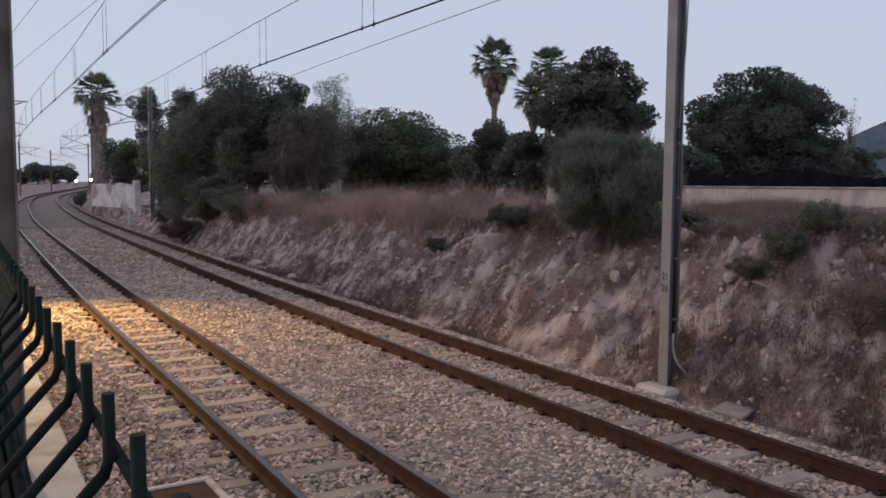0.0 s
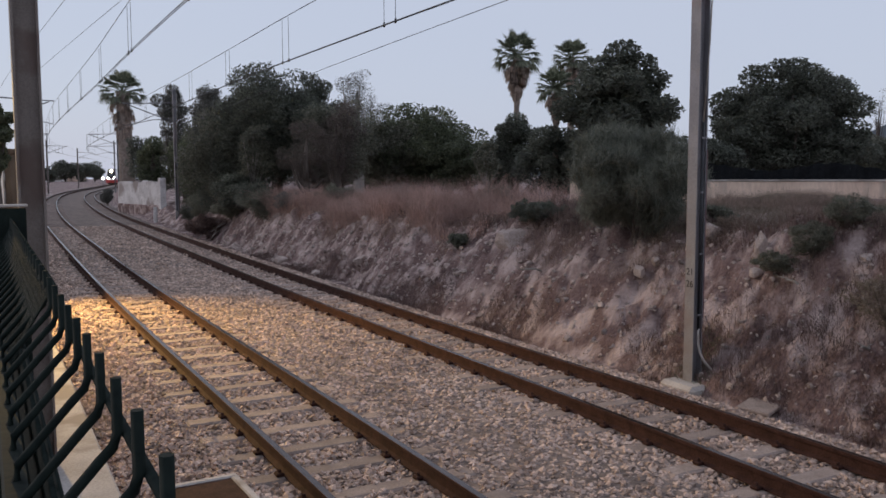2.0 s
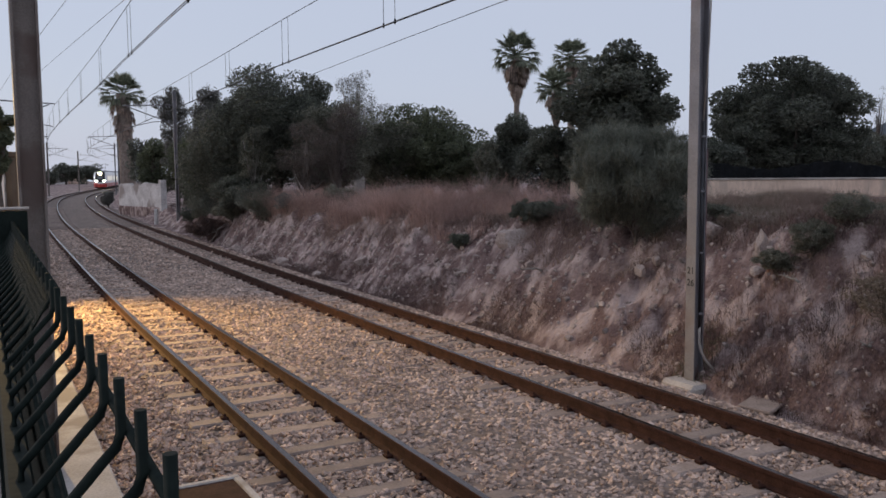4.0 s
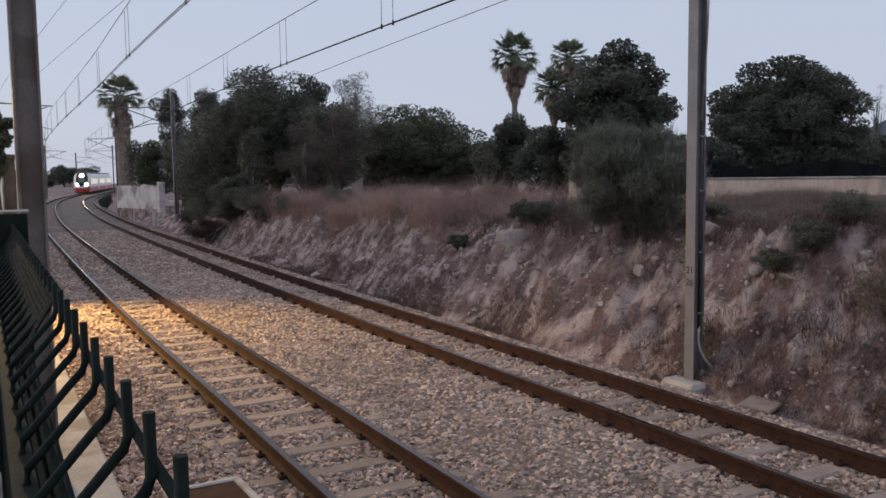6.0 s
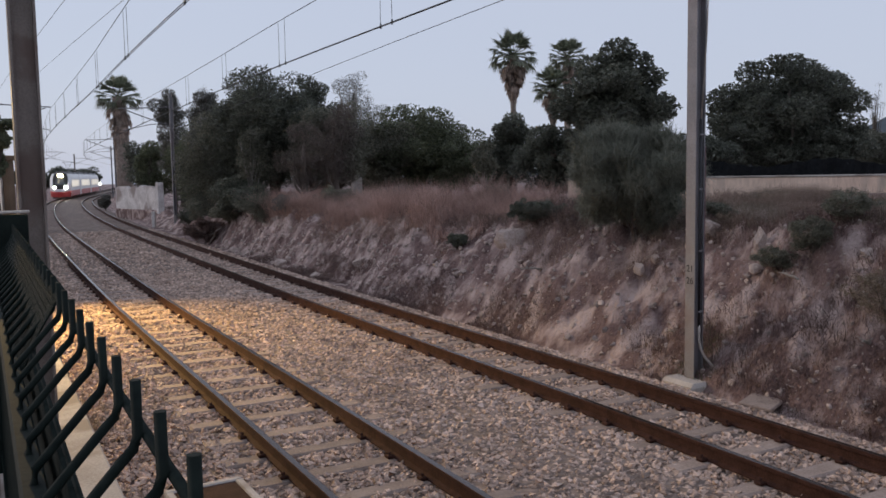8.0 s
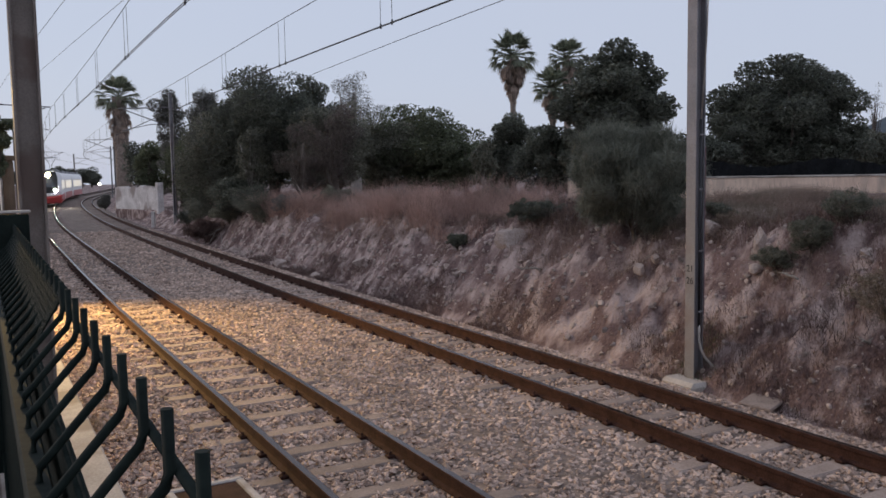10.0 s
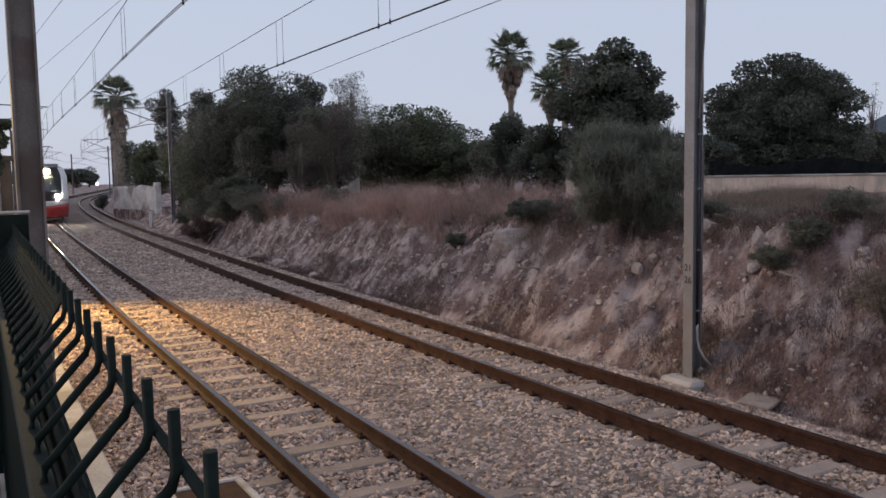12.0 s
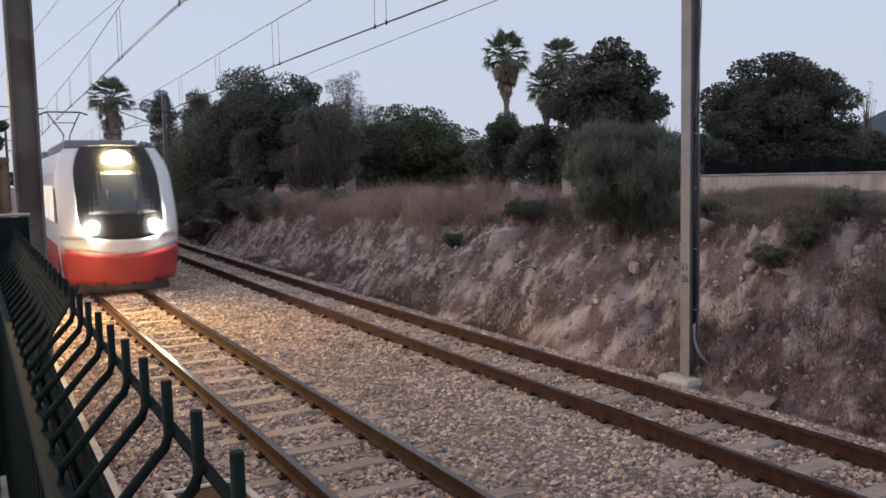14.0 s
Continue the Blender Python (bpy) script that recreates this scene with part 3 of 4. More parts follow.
def palm(px, d, crown_px, top_px, trunk_px, seed, label, skirt=1.5, lean=0.0):
    """A fan palm: ringed trunk, tapering skirt of dead fronds, round crown of folded fans."""
    rng = np.random.default_rng(seed)
    x, y = view(px, d)
    k = d / 1505
    R = crown_px * k / 2
    foot = foot_at(x, y)
    zt = 2.557 + (306 - top_px) * k - R * 0.92 - foot
    p = new("palm_tree")
    p.location = (x, y, foot)
    tagged(p, label, "palm tree", "fan palms")
    r = trunk_px * k / 2
    trunk = tube([(lean, 0, -0.3), (lean * 0.8, 0, zt * 0.35), (lean * 0.35, 0, zt * 0.7), (0, 0, zt)], r, 12, radii=[r * 1.15, r, r * 0.95, r * 0.85])
    part("trunk", trunk, PALM_BARK, p)

    def fan(bm, a, e, length, spread, droop, base, stalk=0.5):
        d0 = Vector((math.cos(a) * math.cos(e), math.sin(a) * math.cos(e), math.sin(e)))
        root = Vector((lean * max(0.0, 1 - base / zt), 0, base))
        hub = root + d0 * length * stalk
        sidev = d0.cross(Vector((0, 0, 1))).normalized()
        upv = sidev.cross(d0)
        tube([root, hub], 0.025, 4, bm)
        n = 13
        for i in range(n):
            g = (i / (n - 1) - 0.5) * 2 * spread
            out = d0 * math.cos(g) + sidev * math.sin(g)
            reach = length * 0.5 * (1 - 0.12 * abs(g)) * float(rng.uniform(0.88, 1.08))
            mid = hub + out * reach * 0.6 + upv * 0.05 * length - Vector((0, 0, droop * length * 0.08))
            tip = hub + out * reach - Vector((0, 0, droop * length * (0.25 + 0.2 * abs(g))))
            wv = (sidev * math.cos(g) - d0 * math.sin(g)) * length * 0.042
            q = [bm.verts.new(v) for v in (hub, mid - wv, tip, mid + wv)]
            bm.faces.new(q)

    live, dead = bmesh.new(), bmesh.new()
    for i in range(34):
        e = math.asin(-0.5 + 1.48 * (i + 0.5) / 34)
        fan(live, i * 2.4 + rng.uniform(-0.3, 0.3), e, R * rng.uniform(0.9, 1.08), 1.2, 0.05 + 0.75 * max(0.0, 0.55 - e) * rng.uniform(0.7, 1.1), zt, 0.58)
    for i in range(150):
        q = float(rng.uniform(0, 1))
        fan(dead, rng.uniform(0, 6.28), -0.75 - 0.65 * q - rng.uniform(0, 0.15), R * (0.82 - 0.5 * q) * rng.uniform(0.85, 1.1), 0.6, rng.uniform(0.3, 0.7), zt - q * skirt * R, 0.55)
    part("crown", live, FROND, p, "green fan fronds")
    part("dead_skirt", dead, DEAD_FROND, p, "hanging brown dead fronds")


palm(915, 53, 90, 62, 10, 41, "tall fan palm with a brown skirt of dead fronds", 1.7)
palm(1010, 58, 72, 76, 12, 42, "fan palm half hidden behind a dark tree")
palm(226, 70, 84, 126, 26, 43, "stout fan palm with a thick trunk beside the line", 3.4, 0.2)
palm(984, 33, 76, 124, 10, 44, "shorter fan palm half hidden behind a dark tree")


def grass(name, label, s0, s1, o0, o1, count, height, material, seed, lean=0.3, gaps=-0.12):
    """Blades as thin bent strips on the bank."""
    rng = np.random.default_rng(seed)
    s, o = rng.uniform(s0, s1, count), o0 + (o1 - o0) * rng.uniform(0, 1, count)
    x, y, _ = line_xy(s, o)
    tuft = np.array([noise.noise((a * 0.7, b * 0.7, seed * 1.0)) for a, b in zip(x, y)])
    keep = tuft > gaps
    s, o, x, y, tuft = s[keep], o[keep], x[keep], y[keep], tuft[keep]
    n = len(x)
    z = surface_z(s, o) - 0.03
    h = height * rng.uniform(0.45, 1.25, n) * (0.72 + 1.1 * np.clip(tuft, -0.12, 0.5))
    a = rng.uniform(0, 6.28, n)
    w = (0.002 + 0.003 * rng.uniform(0, 1, n)) * (0.6 + 0.5 * height)
    dx, dy = np.cos(a), np.sin(a)
    le = lean * h * rng.uniform(0.1, 1.4, n)
    bx, by = rng.normal(size=n), rng.normal(size=n)
    P0 = np.stack([x, y, z], 1)
    P1 = P0 + np.stack([bx * le * 0.3, by * le * 0.3, h * 0.6], 1)
    P2 = P0 + np.stack([bx * le, by * le, h], 1)
    sd = np.stack([dx * w, dy * w, 0 * w], 1)
    V = np.stack([P0 - sd, P0 + sd, P1 + sd * 0.8, P1 - sd * 0.8, P2 + sd * 0.2, P2 - sd * 0.2], 1).reshape(-1, 3)
    b = (np.arange(n) * 6)[:, None]
    F = np.concatenate([b + np.array([[0, 1, 2, 3]]), b + np.array([[3, 2, 4, 5]])])
    tagged(part(name, (V, F), material), label, "grass", kind="stuff")


grass("dry_grass", "tall reddish-brown dry grass on the bank", 11, 36, 4.9, 9.0, 90000, 0.8, PINK_STRAW, 51, 0.75)
grass("dry_grass", "short dry grass on the cutting bank", -3, 34, 4.6, 7.0, 60000, 0.25, STRAW, 52, 0.9)
grass("weeds", "low weedy grass before the wall", -8, 12, 5.4, 14, 140000, 0.28, WEED, 53, 0.9, -0.7)
grass("scrub", "dead brown scrub low on the bank", -4, 3.6, 3.55, 6.2, 17000, 0.2, SCRUB, 56, 1.0)
grass("scrub", "thick dead brown scrub on the darker end of the bank", -5, 1.9, 4.2, 7.0, 20000, 0.24, SCRUB, 61, 1.0)
grass("scrub", "low dead scrub between the track and the bank", -4, 2.6, 3.5, 4.4, 14000, 0.14, SCRUB, 62, 1.2, -0.3)
grass("scrub", "dead brown scrub at the foot of the bank", 3, 24, 3.35, 4.2, 36000, 0.16, SCRUB, 57, 1.0)
grass("scrub", "dead brown scrub on the crest of the bank", 2, 16, 5.2, 6.8, 22000, 0.28, SCRUB, 58, 1.0)
grass("weeds", "small weeds along the concrete strip", -1, 9, -3.75, -3.35, 1500, 0.2, WEED, 55, 0.8)
grass("weeds", "green weeds about the pole's plinth", 1.9, 3.4, 3.4, 4.1, 1800, 0.16, LEAF_GREEN, 54, 1.0)
grass("dry_grass", "pale dry grass along the foot of the garden wall", 2, 11.5, 9.5, 13.5, 40000, 0.34, STRAW, 59, 0.8, -0.4)


def rocks():
    rng = np.random.default_rng(8)
    V, F, base = [], [], 0
    me = bmesh.new()
    bmesh.ops.create_icosphere(me, subdivisions=1, radius=1)
    ic = np.array([v.co[:] for v in me.verts])
    it = np.array([[v.index for v in f.verts] for f in me.faces])
    me.free()
    for i in range(11000):
        s = -3 + 33 * rng.random() ** 1.25
        o = rng.uniform(3.6, 6.4)
        x, y, _ = line_xy(s, o)
        r = (0.010 + 0.05 * rng.random() ** 4) * (0.8 + 0.03 * max(s, 0))
        z = float(surface_z(s, o)) + 0.1 * r
        v = ic * rng.uniform(0.5, 1.3, (len(ic), 1)) * rng.uniform(0.6, 1.4, 3) * r + np.array([float(x), float(y), z])
        V.append(v)
        F.append(it + base)
        base += len(ic)
    tagged(part("bank_stones", (np.concatenate(V), np.concatenate(F)), ROCK), "scattered pale limestone stones on the bank", "stones", kind="stuff")


rocks()


def boulder(px, d, w, h, seed):
    """A broken pale rock half sunk in the bank."""
    rng = np.random.default_rng(seed)
    x, y = view(px, d)
    bm = bmesh.new()
    bmesh.ops.create_icosphere(bm, subdivisions=3, radius=1)
    cuts = [(Vector(rng.normal(size=3)).normalized(), float(rng.uniform(0.45, 0.85))) for _ in range(11)]
    for v in bm.verts:
        for n, c in cuts:
            over = v.co.dot(n) - c
            if over > 0:
                v.co -= n * over
        k = 1 + 0.10 * noise.noise(v.co * 3.1 + Vector((seed, 0, 0))) + 0.05 * noise.noise(v.co * 9.0)
        v.co = Vector((v.co.x * w / 1.7, v.co.y * w / 2.0, v.co.z * h / 1.5)) * k
    ob = part("rock", bm, ROCK)
    ob.matrix_basis = pose(x, y, foot_at(x, y) + 0.12 * h, 0, 0, float(rng.uniform(0, 360)))
    tagged(ob, "pale broken limestone rock sunk in the bank", "rock", "rocks on the bank")


for i, (px, d, w, h) in enumerate(((908, 17.2, 0.62, 0.5), (937, 16.2, 0.26, 0.2), (1137, 13.7, 0.22, 0.2), (1266, 13.5, 0.42, 0.34), (1164, 13.75, 0.2, 0.16), (1350, 12.0, 0.17, 0.5), (1343, 11.8, 0.22, 0.16),
                                   (1432, 10.75, 0.08, 0.07), (1541, 10.7, 0.16, 0.13), (1372, 11.4, 0.07, 0.06), (560, 24, 0.5, 0.3), (500, 27, 0.5, 0.3), (420, 33, 0.7, 0.4), (640, 22.5, 0.4, 0.24))):
    boulder(px, d, w, h, i + 1)


# ---- walls ----
def dead_branch(px, d, size, seed):
    """A pale dead branch with forked twigs lying on the bank."""
    rng = np.random.default_rng(seed)
    x, y = view(px, d)
    b = new("dead_branch")
    b.matrix_basis = pose(x, y, foot_at(x, y) + 0.01, 0, 0, float(rng.uniform(0, 360)))
    tagged(b, "pale dead branch lying on the bank", "branch", "dead branches")
    pts = [Vector((0, 0, 0))]
    for i in range(4):
        pts.append(pts[-1] + Vector((0.25, float(rng.uniform(-0.1, 0.1)), float(rng.uniform(-0.02, 0.16)))) * size)
    part("stem", tube(pts, 0.02, 6, radii=[0.024, 0.02, 0.016, 0.011, 0.005]), PALE_BARK, b)
    for i in (1, 2, 3):
        e = pts[i] + Vector((float(rng.uniform(0.0, 0.25)), float(rng.uniform(-0.25, 0.25)), float(rng.uniform(0.05, 0.2)))) * size
        part("twig", tube([pts[i], e], 0.009, 5, radii=[0.01, 0.004]), PALE_BARK, b)


for i, (px, d, size) in enumerate(((1550, 9.8, 0.4), (1330, 10.7, 0.3), (1420, 11.0, 0.3), (1190, 12.4, 0.3), (960, 15.6, 0.5), (350, 37.5, 1.6), (372, 36.5, 1.5), (395, 36, 1.3))):
    dead_branch(px, d, size, 200 + i)


def garden_wall():
    w = new("garden_wall")
    tagged(w, "low stained plaster wall along the garden", "wall", kind="structure")
    a, b = Vector((*view(1010, 23.5), 0)), Vector((*view(1720, 21.0), 0))
    d = (b - a).normalized()
    L = (b - a).length
    bm = box(L, 0.2, 1.15, pose(0, 0, 0), 0.01)
    body = part("wall_body", bm, PLASTER, w)
    ang = math.degrees(math.atan2(d.y, d.x))
    mid = (a + b) / 2
    body.matrix_basis = pose(mid.x, mid.y, 1.74, 0, 0, ang)
    cop = part("coping", box(L, 0.25, 0.05, pose(mid.x, mid.y, 2.34, 0, 0, ang), 0.012), CONCRETE, w)
    # shade net stretched on posts behind the wall
    f = new("shade_net_fence")
    tagged(f, "sagging black shade net on posts behind the wall", "fence")
    bm = bmesh.new()
    n = 40
    for i in range(n + 1):
        p = a.lerp(b, 0.36 + 0.64 * i / n) + Vector((-d.y, d.x, 0)) * 1.2
        top = 2.70 + 0.10 * math.cos(i / n * 12) + 0.03 * math.sin(i * 2.1)
        for zz in (1.4, 2.1, top):
            bm.verts.new(p + Vector((-d.y, d.x, 0)) * 0.05 * math.sin(i * 1.3 + zz * 3) + Vector((0, 0, zz)))
    bm.verts.ensure_lookup_table()
    for i in range(n):
        for j in range(2):
            bm.faces.new([bm.verts[k] for k in (i * 3 + j, i * 3 + 3 + j, i * 3 + 4 + j, i * 3 + 1 + j)])
    net = part("net", bm, NETTING, f)
    net.modifiers.new("thickness", "SOLIDIFY").thickness = 0.01
    for i in range(6):
        p = a.lerp(b, 0.37 + 0.62 * i / 5) + Vector((-d.y, d.x, 0)) * 1.26
        part("post", tube([(p.x, p.y, 1.3), (p.x, p.y, 2.66)], 0.03), WIRE, f)


garden_wall()


def white_wall():
    w = new("whitewashed_wall")
    tagged(w, "crumbling whitewashed wall beside the line", "wall", kind="structure")
    rng = random.Random(3)
    bm = bmesh.new()
    a, b = Vector((*view(216, 62), 0)), Vector((*view(290, 57), 0))
    d = (b - a).normalized()
    n = 16
    prof = [rng.uniform(-0.12, 0.10) for _ in range(n + 1)]
    nrm = Vector((-d.y, d.x, 0)) * 0.15
    ring = []
    for i in range(n + 1):
        p = a.lerp(b, i / n)
        zt = 1.98 + prof[i]
        ring.append([bm.verts.new(q) for q in (p - nrm + Vector((0, 0, -0.4)), p + nrm + Vector((0, 0, -0.4)), p + nrm + Vector((0, 0, zt)), p - nrm + Vector((0, 0, zt)))])
    for u, v in zip(ring[:-1], ring[1:]):
        for k in range(4):
            bm.faces.new((u[k], u[(k + 1) % 4], v[(k + 1) % 4], v[k]))
    bm.faces.new(ring[0])
    bm.faces.new(ring[-1][::-1])
    part("wall_body", bm, WHITEWASH, w)
    mid = (a + b) / 2
    ang = math.degrees(math.atan2(d.y, d.x))
    part("base_course", box((b - a).length, 0.42, 1.0, pose(mid.x, mid.y, -0.1, 0, 0, ang), 0.03), EARTH, w, "earth-stained rubble base course")
    part("end_pier", box(0.34, 0.42, 2.7, pose(b.x, b.y, 0.9, 0, 0, ang), 0.03), WHITEWASH, w, "whitewashed end pier")


white_wall()


def hill():
    """Far blue ridge on the horizon."""
    m = mat("far_hillside", (0.06, 0.075, 0.085), (0.10, 0.12, 0.14), scale=0.01, rough=1.0, bump=0.0, fine=0.05)
    bm = bmesh.new()
    rows = []
    for i in range(61):
        px = 900 + i * 45
        x, y = view(px, 2200)
        hgt = 215 * math.exp(-((px - 1830) / 330) ** 2) * (1 + 0.08 * math.sin(i * 0.9)) + 6
        rows.append([bm.verts.new((x, y - 200, -30)), bm.verts.new((x, y, hgt)), bm.verts.new((x, y + 500, -30))])
    for u, v in zip(rows[:-1], rows[1:]):
        for j in range(2):
            bm.faces.new((u[j], v[j], v[j + 1], u[j + 1]))
    tagged(part("distant_hill", bm, m), "distant blue-grey hill on the horizon", "hill", kind="structure")


hill()


def far_house(px, d, w, h, material, label):
    """A plain far house: walls, low hipped roof, windows."""
    ob = new("house")
    x, y = view(px, d)
    ob.location = (x, y, 0)
    tagged(ob, label, "house", "far houses")
    part("wall", box(w, 5.0, h + 0.6, pose(0, 2.5, h / 2 - 0.3), 0.03), material, ob)
    bm = bmesh.new()
    b = [bm.verts.new(p) for p in ((-w / 2 - 0.3, -0.3, h), (w / 2 + 0.3, -0.3, h), (w / 2 + 0.3, 5.3, h), (-w / 2 - 0.3, 5.3, h))]
    t = [bm.verts.new(p) for p in ((-w / 4, 2.5, h + 1.1), (w / 4, 2.5, h + 1.1))]
    for f in ((b[0], b[1], t[1], t[0]), (b[1], b[2], t[1]), (b[2], b[3], t[0], t[1]), (b[3], b[0], t[0]), (b[3], b[2], b[1], b[0])):
        bm.faces.new(f)
    part("roof", bm, RED_TINT, ob, "dull red tiled roof")
    for k in range(int(w / 2)):
        part("window", box(0.8, 0.08, 1.1, pose(-w / 2 + 1.2 + k * 2.0, 0.0, h * 0.55), 0.01), NETTING, ob)


far_house(97, 268, 5, 2.6, WHITEWASH, "small pale far house by the station")
far_house(124, 275, 8, 2.6, PLASTER, "low far house with a dull red roof")

# ---- overhead line ----
CONTACT, MESSENGER = 5.05, 6.03
POLES = (3.0, 43.0, 83.0, 123.0, 163.0)


def h_beam(hgt, w=0.21, t=0.02):
    """An H-section column standing on the origin: flanges facing the track."""
    bm = bmesh.new()
    sec = [(-w / 2, -w / 2), (w / 2, -w / 2), (w / 2, -w / 2 + t), (t / 2, -w / 2 + t), (t / 2, w / 2 - t), (w / 2, w / 2 - t), (w / 2, w / 2), (-w / 2, w / 2),
           (-w / 2, w / 2 - t), (-t / 2, w / 2 - t), (-t / 2, -w / 2 + t), (-w / 2, -w / 2 + t)]
    lo = [bm.verts.new((-y, x, 0)) for x, y in sec]
    hi = [bm.verts.new((-y, x, hgt)) for x, y in sec]
    for i in range(12):
        bm.faces.new((lo[i], lo[(i + 1) % 12], hi[(i + 1) % 12], hi[i]))
    bm.faces.new(lo[::-1])
    bm.faces.new(hi)
    return bm


def overhead_pole(side, w=0.165, steel=None):
    """A steel column on a plinth with hinged arms over the track; local x points away from the line."""
    steel = steel or STEEL
    p = new("overhead_line_pole")
    tagged(p, "grey galvanised steel overhead line pole on a concrete plinth", "pole", "overhead line poles")
    part("column", h_beam(7.35, w), steel, p).location.z = -0.25
    part("plinth", box(0.62, 0.62, 0.40, pose(0, 0, -0.40), 0.05), CONCRETE, p, "rough pale concrete plinth")
    arm = -(abs(4.3) - HALF) * side
    part("top_arm", tube([(0, 0, 6.35), (arm * 1.05, 0, 6.25)], 0.03), STEEL, p)
    part("strut", tube([(0, 0, 5.3), (arm * 0.95, 0, 6.2)], 0.028), STEEL, p)
    part("steady_arm", tube([(0, 0, 5.5), (arm * 0.45, 0, 5.42), (arm * 1.0, 0, 5.08)], 0.02), STEEL, p)
    for z in (6.35, 5.3):
        bm = bmesh.new()
        for k in range(4):
            x = arm * (0.10 + 0.03 * k)
            tube([(x, 0, z - 0.005), (x + 0.015, 0, z)], 0.065, 10, bm)
        part("insulator", bm, STEEL, p)
    return p


right_pole = overhead_pole(1)
right_pole.matrix_basis = at(POLES[0] + 0.03, 3.585, 0.0)
# fittings of the nearest column: cable, conduit and painted digits
part("cable", tube([(0.11, -0.09, 6.9), (0.105, -0.10, 5.2), (0.06, -0.105, 4.2), (-0.02, -0.105, 3.1)], 0.010), CONCRETE, right_pole, "pale grey cable hanging down the pole")
part("conduit", tube([(-0.02, -0.105, 3.2), (-0.02, -0.105, 0.5)], 0.018), WIRE, right_pole, "dark conduit strapped to the pole")
for _z in (0.7, 1.5, 2.3, 3.0):
    part("conduit_strap", box(0.06, 0.012, 0.025, pose(-0.02, -0.122, _z), 0.003), STEEL, right_pole)
part("conduit_tail", tube([(-0.02, -0.105, 0.60), (-0.02, -0.112, 0.32), (0.0, -0.125, 0.2), (0.05, -0.16, 0.08), (0.22, -0.26, -0.14)], 0.016), CONCRETE, right_pole, "pale bent cable sleeve")
# reddish light along the flange edge, put in as a coloured strip
part("red_stripe", box(0.012, 0.045, 2.2, pose(0.085, -0.07, 1.75), 0.003), RED_TINT, right_pole, "strip coloured like reddish light on the flange edge")


def digits(text, z, parent):
    cu = bpy.data.curves.new("number", "FONT")
    cu.body, cu.size, cu.align_x, cu.extrude, cu.offset = text, 0.125, "CENTER", 0.001, 0.0012
    cu.materials.append(WIRE)
    ob = new("painted_number", cu)
    ob.parent = parent
    ob.matrix_basis = pose(-0.0845, 0.0, z, 90, 0, -90)


for s in POLES[1:]:
    copy_thing(right_pole, at(s, 4.3, 0.0))
digits("21", 1.22, right_pole)
digits("26", 1.06, right_pole)
left_pole = overhead_pole(-1, 0.21, LAMPLIT_STEEL)
left_pole.matrix_basis = at(POLES[0] - 0.2, -4.245, 0.15)
for s in POLES[1:]:
    copy_thing(left_pole, at(s, -4.3, 0.0))


def overhead_wire(centre, label):
    w = new("overhead_wire")
    tagged(w, label, "overhead wire", "overhead wires")
    ss = np.arange(-37, 200, 2.0)

    def zig(s):
        if centre > 0:
            return np.interp(s, [-37, 3, 14, 43, 83, 123], [0.17, -0.25, -0.22, 0.17, -0.2, 0.17])
        return np.interp(s, [-37, 3, 20, 43, 83, 123], [0.1, -0.2, 0.07, 0.1, -0.1, 0.1])

    def run(name, o, zf, r):
        x, y, _ = line_xy(ss, o + zig(ss))
        part(name, tube([(a, b, zf(c)) for a, b, c in zip(x, y, ss)], r, 6), WIRE, w)

    def mz(s):
        k = ((s - POLES[0]) / 40) % 1
        return MESSENGER + 0.12 - 0.55 * 4 * k * (1 - k) * 0.3

    run("contact_wire", centre, lambda s: CONTACT, 0.008)
    run("contact_wire", centre + 0.035, lambda s: CONTACT, 0.007)
    run("messenger_wire", centre, mz, 0.008)
    gap = 5.6 if centre > 0 else 6.3
    s = 13.4 - 8 * gap
    while s < 120:
        for e in (0, 0.45):
            x, y, _ = line_xy(s + e, centre + 0.03 + zig(s))
            part("dropper", tube([(float(x), float(y), CONTACT - 0.02), (float(x), float(y), float(mz(s + e)))], 0.005, 5), WIRE, w)
            part("dropper_clamp", tube([(float(x), float(y), CONTACT - 0.03), (float(x), float(y), CONTACT + 0.05)], 0.017, 6), WIRE, w)
        s += gap


overhead_wire(-HALF, "catenary and twin contact wires with droppers over the near track")
overhead_wire(HALF, "catenary and contact wires with droppers over the far track")


def feeder(o, z, label, drift=0.0, end=200):
    """A thin wire o to the right of the line at s = 15, drifting sideways along it."""
    w = new("feeder_wire")
    tagged(w, label, "wire")
    ss = np.arange(-37, end, 3.0)
    x, y, _ = line_xy(ss, o + drift * (ss - 15))
    part("strand", tube([(a, b, z) for a, b in zip(x, y)], 0.007, 5), WIRE, w)


feeder(3.48, 5.33, "thin bare wire strung along the poles", 0.058, 42)
feeder(-0.77, 7.2, "thin bare wire high over the near track", -0.075, 50)
feeder(-2.15, 7.2, "thin bare wire high over the near track", -0.061, 50)


# ---- platform, fence ----
FENCE_A = radians(118.35)
F_U = Vector((math.cos(FENCE_A), math.sin(FENCE_A), 0))
F_N = Vector((math.sin(FENCE_A), -math.cos(FENCE_A), 0))
TIP_Z, SPACING = 2.307, 0.1657
U0 = 0.779


def along(u, q, z):
    """A place u metres along the fence from abreast of the viewer, q towards the tracks."""
    return F_U * u + F_N * q + Vector((0, 0, z))


